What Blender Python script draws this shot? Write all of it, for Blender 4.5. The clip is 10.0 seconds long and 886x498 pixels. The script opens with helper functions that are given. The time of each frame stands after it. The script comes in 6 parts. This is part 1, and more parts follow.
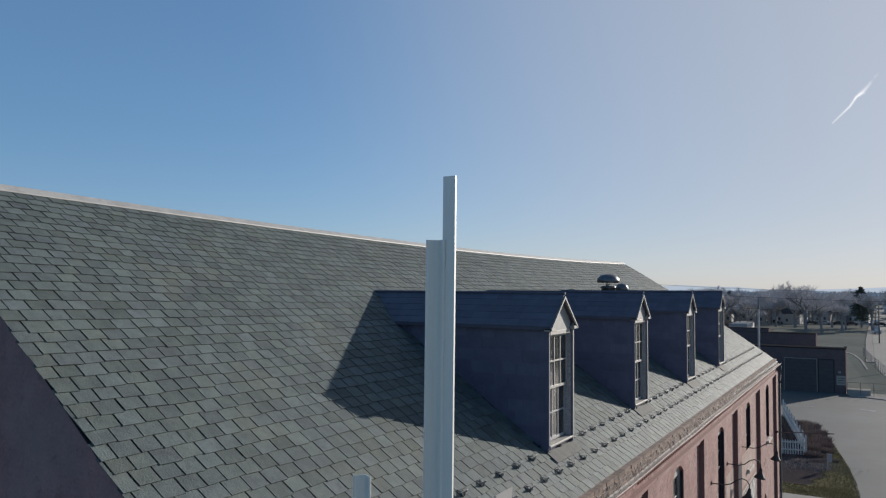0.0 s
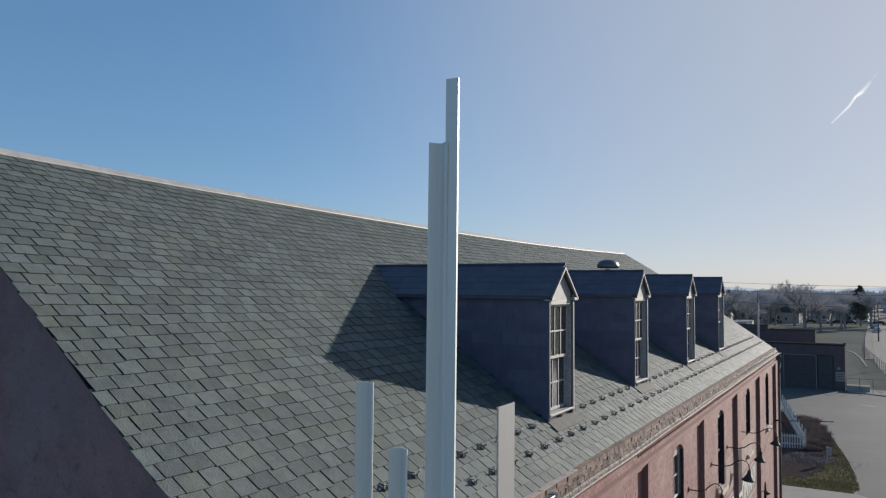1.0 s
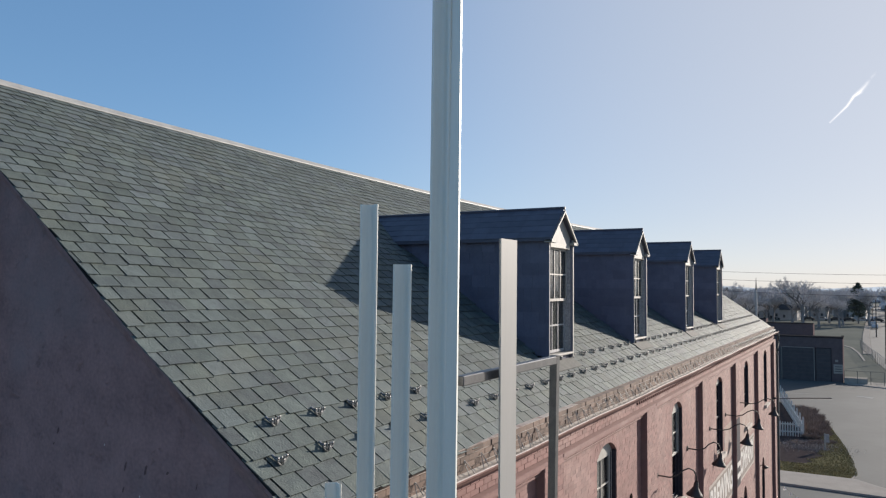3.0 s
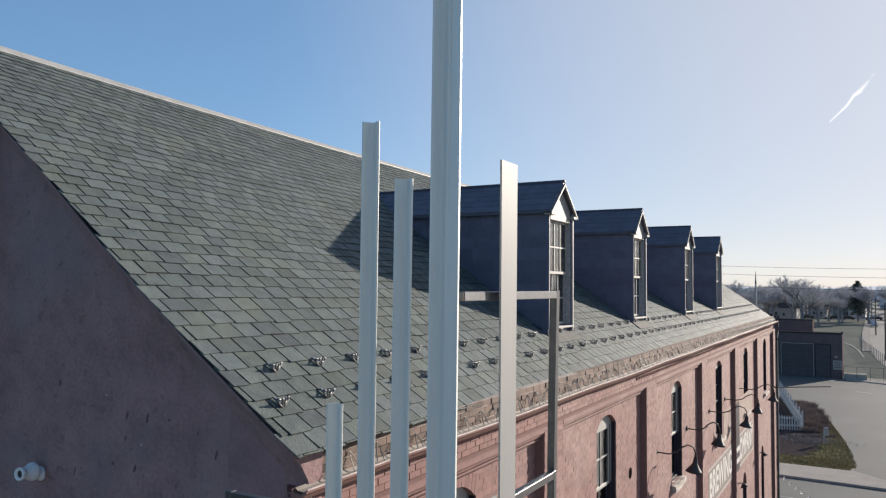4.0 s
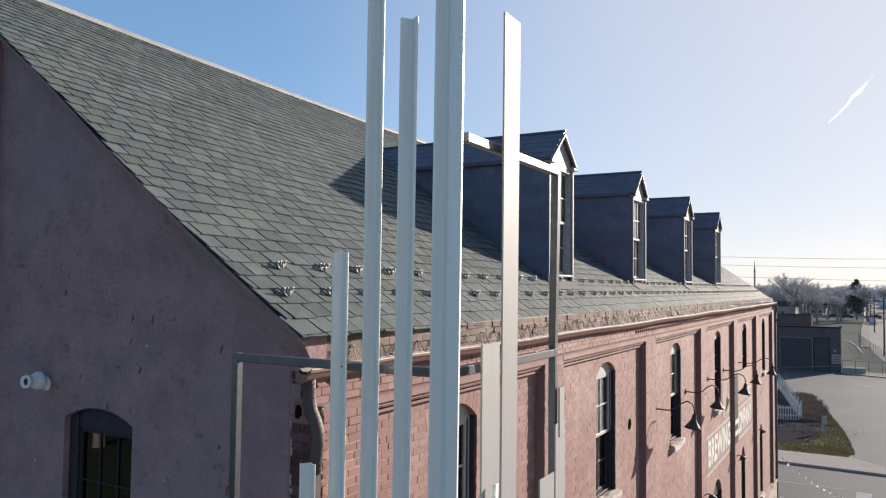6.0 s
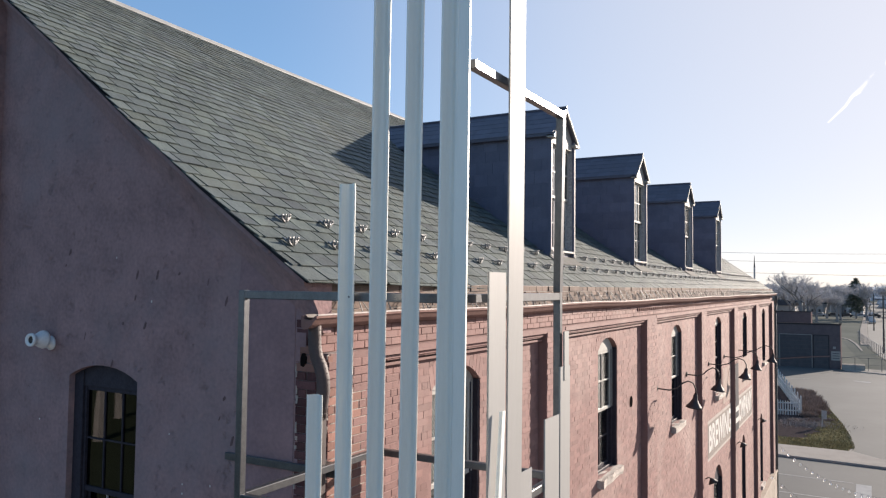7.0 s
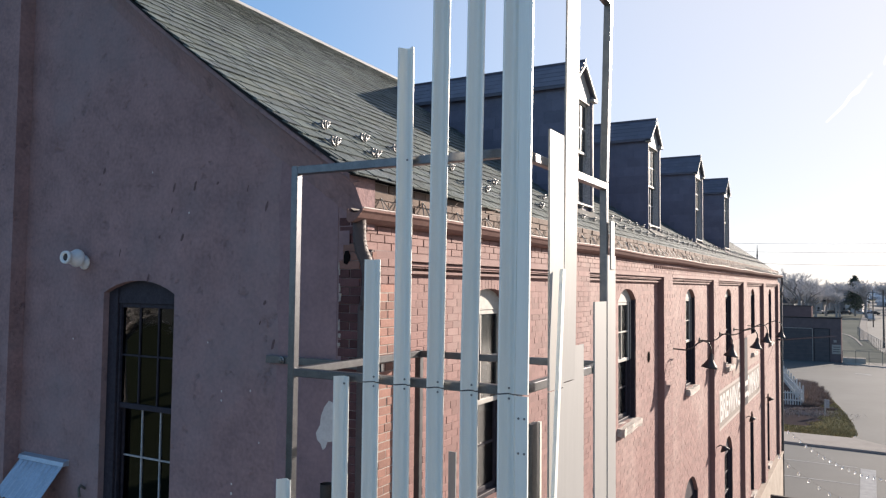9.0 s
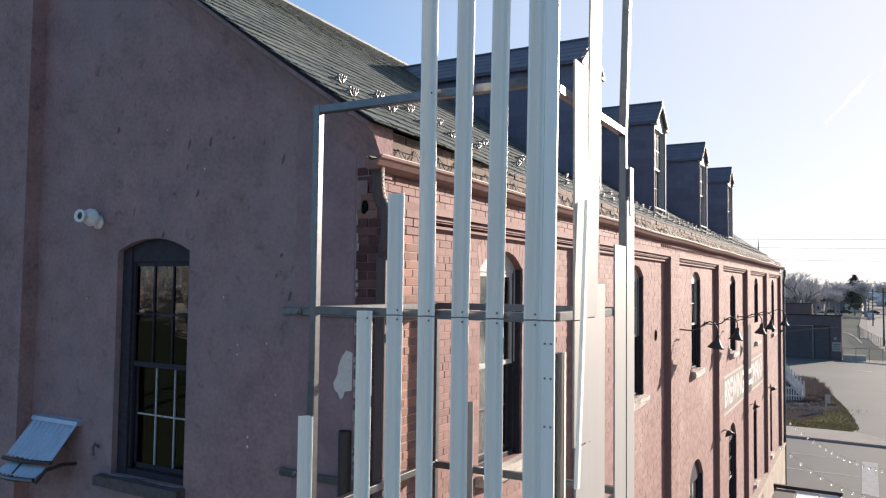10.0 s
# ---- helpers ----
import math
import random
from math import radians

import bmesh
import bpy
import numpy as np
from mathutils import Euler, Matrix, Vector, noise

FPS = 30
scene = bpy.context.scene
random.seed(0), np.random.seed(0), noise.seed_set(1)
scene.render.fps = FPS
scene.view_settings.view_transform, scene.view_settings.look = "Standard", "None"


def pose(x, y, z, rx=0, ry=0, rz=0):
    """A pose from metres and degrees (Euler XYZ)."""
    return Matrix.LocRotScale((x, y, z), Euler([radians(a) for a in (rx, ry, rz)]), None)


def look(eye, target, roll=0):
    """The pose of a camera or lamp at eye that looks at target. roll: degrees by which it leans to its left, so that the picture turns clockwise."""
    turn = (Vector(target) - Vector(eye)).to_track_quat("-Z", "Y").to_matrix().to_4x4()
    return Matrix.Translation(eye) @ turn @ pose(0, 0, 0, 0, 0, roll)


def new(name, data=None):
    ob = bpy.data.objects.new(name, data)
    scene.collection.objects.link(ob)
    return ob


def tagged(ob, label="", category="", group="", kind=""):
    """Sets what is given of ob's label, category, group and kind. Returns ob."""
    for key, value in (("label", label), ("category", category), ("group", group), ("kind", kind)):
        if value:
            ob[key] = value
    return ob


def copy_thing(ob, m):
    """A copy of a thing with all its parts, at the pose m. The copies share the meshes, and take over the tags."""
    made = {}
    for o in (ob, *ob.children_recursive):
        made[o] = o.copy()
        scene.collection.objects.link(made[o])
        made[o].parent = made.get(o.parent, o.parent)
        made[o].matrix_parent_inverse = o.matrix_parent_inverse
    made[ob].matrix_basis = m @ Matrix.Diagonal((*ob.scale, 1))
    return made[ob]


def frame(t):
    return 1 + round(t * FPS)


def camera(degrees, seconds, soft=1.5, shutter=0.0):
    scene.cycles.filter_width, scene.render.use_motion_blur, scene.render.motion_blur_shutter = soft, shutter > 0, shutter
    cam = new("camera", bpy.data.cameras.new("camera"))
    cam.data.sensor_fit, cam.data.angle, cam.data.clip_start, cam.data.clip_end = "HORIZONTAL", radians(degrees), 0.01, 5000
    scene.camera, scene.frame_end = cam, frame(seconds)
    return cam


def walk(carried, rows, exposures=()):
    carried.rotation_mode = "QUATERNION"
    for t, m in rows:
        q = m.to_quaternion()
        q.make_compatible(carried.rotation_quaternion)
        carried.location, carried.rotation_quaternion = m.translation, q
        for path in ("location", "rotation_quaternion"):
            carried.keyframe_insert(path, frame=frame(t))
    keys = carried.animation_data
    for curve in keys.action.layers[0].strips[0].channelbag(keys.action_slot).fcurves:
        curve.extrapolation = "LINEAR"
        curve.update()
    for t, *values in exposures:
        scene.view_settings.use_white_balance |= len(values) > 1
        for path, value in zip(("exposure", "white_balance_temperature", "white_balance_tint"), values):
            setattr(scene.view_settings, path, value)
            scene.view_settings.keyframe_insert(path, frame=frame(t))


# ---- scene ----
cam = camera(61.6, 10.0, soft=1.25)
PATH = [
    (0, (3.77, -4.487, 13.803), (2.775, -2.754, 13.905), 0.4),
    (0.5, (3.752, -4.474, 13.562), (2.759, -2.741, 13.662), 0.4),
    (1, (3.745, -4.472, 13.312), (2.752, -2.739, 13.414), 0.4),
    (1.5, (3.721, -4.448, 13.071), (2.73, -2.714, 13.173), 0.4),
    (2, (3.721, -4.454, 12.83), (2.73, -2.719, 12.932), 0.4),
    (2.5, (3.723, -4.468, 12.598), (2.733, -2.733, 12.7), 0.4),
    (4, (3.726, -4.489, 11.938), (2.737, -2.753, 12.036), 0.5),
    (4.5, (3.718, -4.493, 11.707), (2.73, -2.757, 11.808), 0.5),
    (5, (3.726, -4.517, 11.492), (2.738, -2.781, 11.592), 0.5),
    (5.5, (3.727, -4.525, 11.283), (2.739, -2.788, 11.381), 0.6),
    (7, (3.693, -4.547, 10.672), (2.707, -2.809, 10.77), 0.6),
    (7.5, (3.637, -4.566, 10.477), (2.652, -2.827, 10.574), 0.6),
    (8, (3.555, -4.602, 10.271), (2.571, -2.864, 10.369), 0.6),
    (8.5, (3.464, -4.649, 10.07), (2.481, -2.91, 10.168), 0.6),
    (9, (3.383, -4.69, 9.873), (2.401, -2.951, 9.97), 0.6),
    (9.5, (3.314, -4.721, 9.673), (2.332, -2.981, 9.771), 0.6),
    (10, (3.255, -4.745, 9.482), (2.274, -3.005, 9.578), 0.7),
]
walk(cam, [(t, look(eye, target, roll)) for t, eye, target, roll in PATH],
     exposures=[(0.0, 0.47, 6500, 10), (2.5, 0.77, 6700, 11), (5.5, 1.04, 7000, 13), (7.5, 1.25, 7100, 15), (10.0, 1.36, 7150, 15)])

# ---- light: a low winter sun behind the far end of the building ----
SUN = Vector((0.38, 0.894, 0.293)).normalized()
world = bpy.data.worlds.new("sky")
scene.world = world
world.use_nodes = True
wn = world.node_tree.nodes
sky = wn.new("ShaderNodeTexSky")
sky.sky_type = "NISHITA"
sky.sun_disc = False
sky.sun_elevation = math.asin(SUN.z)
sky.sun_rotation = math.atan2(SUN.x, SUN.y)
sky.altitude = 100
sky.air_density, sky.dust_density, sky.ozone_density = 0.72, 0.85, 4.5
wn["Background"].inputs["Strength"].default_value = 0.15
# thin high haze evens the sky out
haze = wn.new("ShaderNodeGamma")
haze.inputs["Gamma"].default_value = 0.58
rich = wn.new("ShaderNodeHueSaturation")
rich.inputs["Saturation"].default_value = 1.34
rich.inputs["Value"].default_value = 1.1
world.node_tree.links.new(sky.outputs[0], haze.inputs["Color"])
world.node_tree.links.new(haze.outputs[0], rich.inputs["Color"])
veil = wn.new("ShaderNodeMix")
veil.data_type = "RGBA"
veil.inputs["Factor"].default_value = 0.05
veil.inputs["B"].default_value = (2.2, 2.75, 3.7, 1)
world.node_tree.links.new(rich.outputs[0], veil.inputs["A"])
# the milky aureole that thin haze spreads round a low sun
way, near_sun, glow = wn.new("ShaderNodeTexCoord"), wn.new("ShaderNodeVectorMath"), wn.new("ShaderNodeMapRange")
near_sun.operation = "DOT_PRODUCT"
near_sun.inputs[1].default_value = SUN
glow.interpolation_type = "SMOOTHSTEP"
glow.inputs["From Min"].default_value, glow.inputs["From Max"].default_value = 0.42, 1.0
glow.inputs["To Min"].default_value, glow.inputs["To Max"].default_value = 0.0, 0.74
aureole = wn.new("ShaderNodeMix")
aureole.data_type = "RGBA"
aureole.inputs["B"].default_value = (2.22, 2.38, 2.66, 1)
world.node_tree.links.new(way.outputs["Generated"], near_sun.inputs[0])
world.node_tree.links.new(near_sun.outputs["Value"], glow.inputs["Value"])
world.node_tree.links.new(glow.outputs["Result"], aureole.inputs["Factor"])
world.node_tree.links.new(veil.outputs["Result"], aureole.inputs["A"])
world.node_tree.links.new(aureole.outputs["Result"], wn["Background"].inputs[0])
lamp_data = bpy.data.lights.new("sun", "SUN")
lamp_data.energy, lamp_data.angle, lamp_data.color = 4.8, radians(0.6), (1.0, 0.93, 0.85)
sun = new("sun", lamp_data)
sun.matrix_world = look(SUN * 50, (0, 0, 0))

# ---- materials ----
def mat(name, col, col2=None, rough=0.7, metal=0.0, scale=6.0, fine=60.0, bump=0.15, dist=0.01, vary=0.0, by="island",
        stretch=(1, 1, 1), stain=None, stain_scale=0.7, stain_amt=0.4, spec=0.5, pits=0.0, hue=0.0):
    """Colour in two scales of noise, optional variation piece by piece, optional stains, relief."""
    m = bpy.data.materials.new(name)
    m.use_nodes = True
    n, l = m.node_tree.nodes, m.node_tree.links
    b = n["Principled BSDF"]
    b.inputs["Roughness"].default_value, b.inputs["Metallic"].default_value = rough, metal
    b.inputs["Specular IOR Level"].default_value = spec
    geo = n.new("ShaderNodeTexCoord")
    mp = n.new("ShaderNodeMapping")
    mp.inputs["Scale"].default_value = stretch
    l.new(geo.outputs["Object"], mp.inputs[0])
    a = n.new("ShaderNodeTexNoise")
    a.inputs["Scale"].default_value, a.inputs["Detail"].default_value, a.inputs["Roughness"].default_value = scale, 6, 0.62
    f = n.new("ShaderNodeTexNoise")
    f.inputs["Scale"].default_value, f.inputs["Detail"].default_value = fine, 4
    l.new(mp.outputs[0], a.inputs[0]), l.new(mp.outputs[0], f.inputs[0])
    mixf = n.new("ShaderNodeMath")
    mixf.operation = "MULTIPLY_ADD"
    mixf.inputs[1].default_value = 0.4
    l.new(f.outputs[0], mixf.inputs[0])
    sc = n.new("ShaderNodeMath")
    sc.operation = "MULTIPLY"
    sc.inputs[1].default_value = 0.6
    l.new(a.outputs[0], sc.inputs[0])
    l.new(sc.outputs[0], mixf.inputs[2])
    ramp = n.new("ShaderNodeValToRGB")
    c2 = col2 or tuple(c * 0.7 for c in col)
    ramp.color_ramp.elements[0].position, ramp.color_ramp.elements[1].position = 0.34, 0.66
    ramp.color_ramp.elements[0].color, ramp.color_ramp.elements[1].color = (*c2, 1), (*col, 1)
    l.new(mixf.outputs[0], ramp.inputs[0])
    out = ramp.outputs[0]
    if stain:
        s = n.new("ShaderNodeTexNoise")
        s.inputs["Scale"].default_value, s.inputs["Detail"].default_value, s.inputs["Roughness"].default_value = stain_scale, 8, 0.6
        l.new(geo.outputs["Object"], s.inputs[0])
        r = n.new("ShaderNodeMapRange")
        r.inputs[1].default_value, r.inputs[2].default_value, r.inputs[4].default_value = 0.48, 0.68, stain_amt
        l.new(s.outputs[0], r.inputs[0])
        mx = n.new("ShaderNodeMix")
        mx.data_type = "RGBA"
        mx.inputs["B"].default_value = (*stain, 1)
        l.new(r.outputs[0], mx.inputs["Factor"]), l.new(out, mx.inputs["A"])
        out = mx.outputs["Result"]
    pit = None
    if pits:
        v = n.new("ShaderNodeTexNoise")
        v.inputs["Scale"].default_value, v.inputs["Detail"].default_value, v.inputs["Roughness"].default_value = pits, 5, 0.7
        l.new(geo.outputs["Object"], v.inputs[0])
        pit = n.new("ShaderNodeMapRange")
        pit.inputs[1].default_value, pit.inputs[2].default_value = 0.58, 0.8
        l.new(v.outputs[0], pit.inputs[0])
        mx = n.new("ShaderNodeMix")
        mx.data_type = "RGBA"
        mx.inputs["B"].default_value = (*(c * 0.45 for c in c2), 1)
        amt = n.new("ShaderNodeMath")
        amt.operation = "MULTIPLY"
        amt.inputs[1].default_value = 0.6
        l.new(pit.outputs[0], amt.inputs[0])
        l.new(amt.outputs[0], mx.inputs["Factor"]), l.new(out, mx.inputs["A"])
        out = mx.outputs["Result"]
    if vary:
        if by == "island":
            rnd = n.new("ShaderNodeNewGeometry").outputs["Random Per Island"]
        else:
            rnd = n.new("ShaderNodeObjectInfo").outputs["Random"]
        r = n.new("ShaderNodeMapRange")
        r.inputs[3].default_value, r.inputs[4].default_value = 1 - vary, 1 + vary
        l.new(rnd, r.inputs[0])
        h = n.new("ShaderNodeHueSaturation")
        l.new(r.outputs[0], h.inputs["Value"]), l.new(out, h.inputs["Color"])
        if hue:
            # a second random number, drawn out of the first
            k, w, t = n.new("ShaderNodeMath"), n.new("ShaderNodeMath"), n.new("ShaderNodeMapRange")
            k.operation, w.operation = "MULTIPLY", "FRACT"
            k.inputs[1].default_value = 37.7
            t.inputs[3].default_value, t.inputs[4].default_value = 0.5 - hue, 0.5 + hue
            l.new(rnd, k.inputs[0]), l.new(k.outputs[0], w.inputs[0]), l.new(w.outputs[0], t.inputs[0]), l.new(t.outputs[0], h.inputs["Hue"])
            h.inputs["Saturation"].default_value = 1.25
        out = h.outputs[0]
    l.new(out, b.inputs["Base Color"])
    if bump:
        bp = n.new("ShaderNodeBump")
        bp.inputs["Strength"].default_value, bp.inputs["Distance"].default_value = bump, dist
        height = mixf.outputs[0]
        if pit:
            low = n.new("ShaderNodeMath")
            low.operation = "SUBTRACT"
            l.new(mixf.outputs[0], low.inputs[0]), l.new(pit.outputs[0], low.inputs[1])
            height = low.outputs[0]
        l.new(height, bp.inputs["Height"]), l.new(bp.outputs[0], b.inputs["Normal"])
    return m


SLATE = dict(col=(0.106, 0.124, 0.119), col2=(0.06, 0.07, 0.071), rough=0.66, spec=0.2, scale=6, fine=55, bump=1.0, dist=0.016, vary=0.2, hue=0.05,
             stretch=(1,1,1), stain=(0.112, 0.118, 0.103), stain_scale=1.1, stain_amt=0.45)
M_slate = mat("slate", **SLATE)
M_slate_piece = mat("slate_piece", by="object", **SLATE)
M_deck = mat("roof_felt", (0.03, 0.03, 0.032), rough=0.9, spec=0.0)
BRICK = dict(col=(0.236, 0.128, 0.114), col2=(0.175, 0.083, 0.074), rough=0.8, scale=5, fine=70, bump=0.5, dist=0.005, vary=0.15,
             stain=(0.285, 0.19, 0.17), stain_scale=0.6, stain_amt=0.75, pits=9.0)
M_brick = mat("painted_brick", **BRICK)
M_brick_piece = mat("painted_brick_piece", by="object", **BRICK)
M_joint = mat("painted_joint", (0.217, 0.124, 0.113), (0.177, 0.0946, 0.0857), rough=0.85, scale=8, bump=0.4)
# bare brick of the gable corner, darkened to include its shade
M_corner = mat("shaded_bare_brick", (0.13, 0.066, 0.066), (0.08, 0.042, 0.044), rough=0.85, scale=7, fine=80, bump=0.6, dist=0.006, vary=0.35, by="object", spec=0.0)
M_oldbrick = mat("old_brick", (0.184, 0.125, 0.0965), (0.0943, 0.068, 0.0556), rough=0.88, scale=7, fine=80, bump=0.6, dist=0.006, vary=0.3)
M_mortar = mat("pale_mortar", (0.389, 0.349, 0.315), (0.257, 0.224, 0.2), rough=0.95, scale=12, bump=0.5, stain=(0.172, 0.0973, 0.08), stain_scale=5, stain_amt=0.8)
# darker copy of the mortar, with the south face's shade in its colour
M_shademortar = mat("shaded_mortar", (0.2, 0.15, 0.145), (0.12, 0.085, 0.083), rough=0.95, scale=14, bump=0.5, stain=(0.42, 0.39, 0.37), stain_scale=7, stain_amt=0.5)
M_stucco = mat("stucco", (0.325, 0.208, 0.205), (0.187, 0.123, 0.125), rough=0.9, scale=2.6, fine=26, bump=0.9, dist=0.02, spec=0.2, pits=6.0,
               stain=(0.22, 0.185, 0.195), stain_scale=0.5, stain_amt=0.85)
M_smooth = mat("smoothed_stucco", (0.275, 0.18, 0.187), (0.19, 0.127, 0.133), rough=0.88, scale=3, fine=30, bump=0.35, dist=0.008, spec=0.2)
M_gouge = mat("gouge_shade_stucco", (0.17, 0.112, 0.112), (0.1, 0.067, 0.067), rough=0.95, scale=40, bump=0.6, spec=0.0)
M_peel = mat("bare_plaster", (0.6, 0.56, 0.53), (0.45, 0.41, 0.39), rough=0.9, scale=8, bump=0.4)
M_baldbrick = mat("stripped_brick", (0.274, 0.139, 0.108), (0.2, 0.0918, 0.0711), rough=0.85, scale=9, fine=80, bump=0.6, dist=0.006, vary=0.3, by="object")
# brick tone taken darker to hold the shadow under the gutter
M_frieze = mat("shaded_frieze_brick", (0.2, 0.116, 0.103), (0.153, 0.0869, 0.0773), rough=0.9, scale=6, bump=0.2, spec=0.05)
M_gutter = mat("gutter_paint", (0.228, 0.134, 0.117), (0.155, 0.0874, 0.0765), rough=0.85, spec=0.15, scale=9, bump=0.1)
M_liner = mat("gutter_lining", (0.3, 0.27, 0.24), (0.2, 0.175, 0.155), rough=0.8, scale=7, bump=0.2, spec=0.2)
M_lip = mat("pale_lip", (0.42, 0.37, 0.345), (0.27, 0.215, 0.195), rough=0.7, scale=9, bump=0.1, spec=0.3)
M_pipe = mat("downspout_paint", (0.075, 0.052, 0.05), (0.05, 0.035, 0.034), rough=0.65, scale=9, bump=0.1)
M_black = mat("black_iron", (0.04, 0.034, 0.033), (0.022, 0.019, 0.019), rough=0.6, metal=0.1, scale=14, bump=0.1)
M_steel = mat("galvanised_steel", (0.17, 0.173, 0.18), (0.115, 0.118, 0.125), rough=0.38, metal=0.9, scale=18, fine=120, bump=0.05)
# base tones allow for the light: paler for shaded south fins, darker for sunlit plates
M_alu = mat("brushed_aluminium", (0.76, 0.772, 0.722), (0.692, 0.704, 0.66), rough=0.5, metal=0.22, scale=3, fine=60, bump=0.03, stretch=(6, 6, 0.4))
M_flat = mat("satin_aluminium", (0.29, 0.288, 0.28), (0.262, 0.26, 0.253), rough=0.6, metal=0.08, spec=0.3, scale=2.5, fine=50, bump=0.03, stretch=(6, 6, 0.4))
M_bolt = mat("bolt_steel", (0.2, 0.2, 0.2), rough=0.4, metal=0.8)
M_clip = mat("cast_clip", (0.273, 0.273, 0.273), (0.13, 0.13, 0.13), rough=0.45, metal=0.6, scale=30, bump=0.1)
M_cable = mat("white_cable", (0.331, 0.307, 0.277), (0.225, 0.203, 0.184), rough=0.6, scale=20, bump=0.05)
M_ridge = mat("pale_ridge", (0.323, 0.322, 0.308), (0.208, 0.206, 0.199), rough=0.6, scale=5, bump=0.2)
M_clad = mat("dark_cladding", (0.115, 0.116, 0.163), (0.079, 0.08, 0.12), rough=0.42, scale=4, fine=50, bump=0.2, dist=0.003, vary=0.12, spec=0.5)
M_dorroof = mat("dark_shingle", (0.09, 0.091, 0.122), (0.062, 0.063, 0.087), rough=0.45, scale=6, bump=0.2, vary=0.15, spec=0.5)
M_white = mat("weathered_white_paint", (0.38, 0.365, 0.332), (0.264, 0.253, 0.232), rough=0.6, scale=14, fine=90, bump=0.25)
M_lead = mat("lead_flashing", (0.134, 0.134, 0.124), (0.0893, 0.0893, 0.0842), rough=0.8, spec=0.15, metal=0.0, scale=9, bump=0.15)
M_darkpaint = mat("dark_window_paint", (0.04, 0.036, 0.047), (0.02, 0.018, 0.025), rough=0.6, spec=0.15, scale=20, bump=0.3)
M_stone = mat("sill_stone", (0.483, 0.435, 0.386), (0.29, 0.248, 0.221), rough=0.9, scale=14, fine=70, bump=0.6, dist=0.01)
M_greybar = mat("worn_grey_paint", (0.42, 0.42, 0.42), (0.2, 0.2, 0.21), rough=0.7, scale=30, bump=0.2)
M_plinth = mat("plinth_stone", (0.345, 0.29, 0.235), (0.248, 0.2, 0.162), rough=0.9, scale=2, fine=20, bump=0.4)
M_darkstone = mat("dark_sill", (0.1, 0.082, 0.08), (0.05, 0.042, 0.042), rough=0.9, scale=16, bump=0.6, dist=0.01)
M_reflection = mat("reflection_sheet", (0.4, 0.45, 0.44), (0.32, 0.36, 0.355), rough=0.9, scale=2, bump=0.05)
M_signpaint = mat("sign_ground", (0.121, 0.109, 0.1), (0.2, 0.158, 0.134), rough=0.85, scale=6, bump=0.2)
M_signborder = mat("sign_border", (0.34, 0.304, 0.279), (0.255, 0.206, 0.182), rough=0.85, scale=7, bump=0.2)
M_signwhite = mat("sign_white", (0.516, 0.504, 0.486), (0.413, 0.388, 0.364), rough=0.85, scale=9, bump=0.2)
M_ghost = mat("faded_paint", (0.304, 0.255, 0.225), (0.219, 0.121, 0.0973), rough=0.9, scale=3, bump=0.2)
# near-black, to paint the shade inside holes on flat plates
M_hole = mat("hollow_shade", (0.012, 0.01, 0.01), rough=1.0, bump=0.0, spec=0.0)
M_porcelain = mat("white_fixture", (0.74, 0.76, 0.76), (0.6, 0.62, 0.62), rough=0.35, scale=8, bump=0.02)
M_bluemetal = mat("blue_grey_sheet", (0.38, 0.46, 0.55), (0.27, 0.33, 0.4), rough=0.4, metal=0.4, scale=6, bump=0.08)
M_asphalt = mat("asphalt", (0.11, 0.114, 0.111), (0.09, 0.094, 0.091), rough=0.75, scale=0.35, fine=9, bump=0.3, dist=0.01, stain=(0.128, 0.132, 0.128), stain_scale=0.09, stain_amt=0.7, spec=0.12)
M_concrete = mat("concrete", (0.365, 0.335, 0.299), (0.284, 0.263, 0.236), rough=0.9, scale=1.2, fine=14, bump=0.2, spec=0.0)
M_roadpaint = mat("road_paint", (0.414, 0.414, 0.4), (0.276, 0.276, 0.269), rough=0.8, scale=3, bump=0.1, spec=0.0)
M_grass = mat("winter_grass", (0.159, 0.141, 0.0759), (0.0966, 0.0862, 0.0517), rough=0.95, scale=0.8, fine=12, bump=0.6, dist=0.05, spec=0.0)
M_lawn = mat("lawn", (0.075, 0.088, 0.055), (0.05, 0.06, 0.038), rough=0.95, scale=0.5, fine=9, bump=0.5, dist=0.04, spec=0.0)
M_field = mat("winter_field", (0.172, 0.176, 0.155), (0.131, 0.136, 0.119), rough=0.95, scale=0.04, fine=0.6, bump=0.2, spec=0.0)
# mulch darkened to carry the shadow of fence and brush
M_mulch = mat("mulch", (0.069, 0.0587, 0.0587), (0.0379, 0.0317, 0.0324), rough=0.95, scale=2.5, fine=25, bump=0.8, dist=0.04, spec=0.0)
M_fencewhite = mat("white_picket_paint", (0.538, 0.531, 0.511), (0.455, 0.448, 0.428), rough=0.6, scale=5, bump=0.1)
M_darkwall = mat("dark_brick_wall", (0.15, 0.117, 0.117), (0.108, 0.084, 0.086), rough=0.9, scale=1.2, fine=12, bump=0.3, spec=0.0)
M_darkdoor = mat("dark_door", (0.105, 0.097, 0.099), (0.076, 0.07, 0.073), rough=0.6, scale=2, bump=0.1, spec=0.0)
M_flatroof = mat("flat_roof", (0.0391, 0.038, 0.0391), (0.028, 0.0268, 0.028), rough=0.9, scale=0.5, spec=0.0)
# bark and twigs set paler than they are, with distance haze in the colour
M_bark = mat("bark", (0.29, 0.27, 0.262), (0.2, 0.187, 0.182), rough=0.95, scale=2, bump=0.5, spec=0.0)
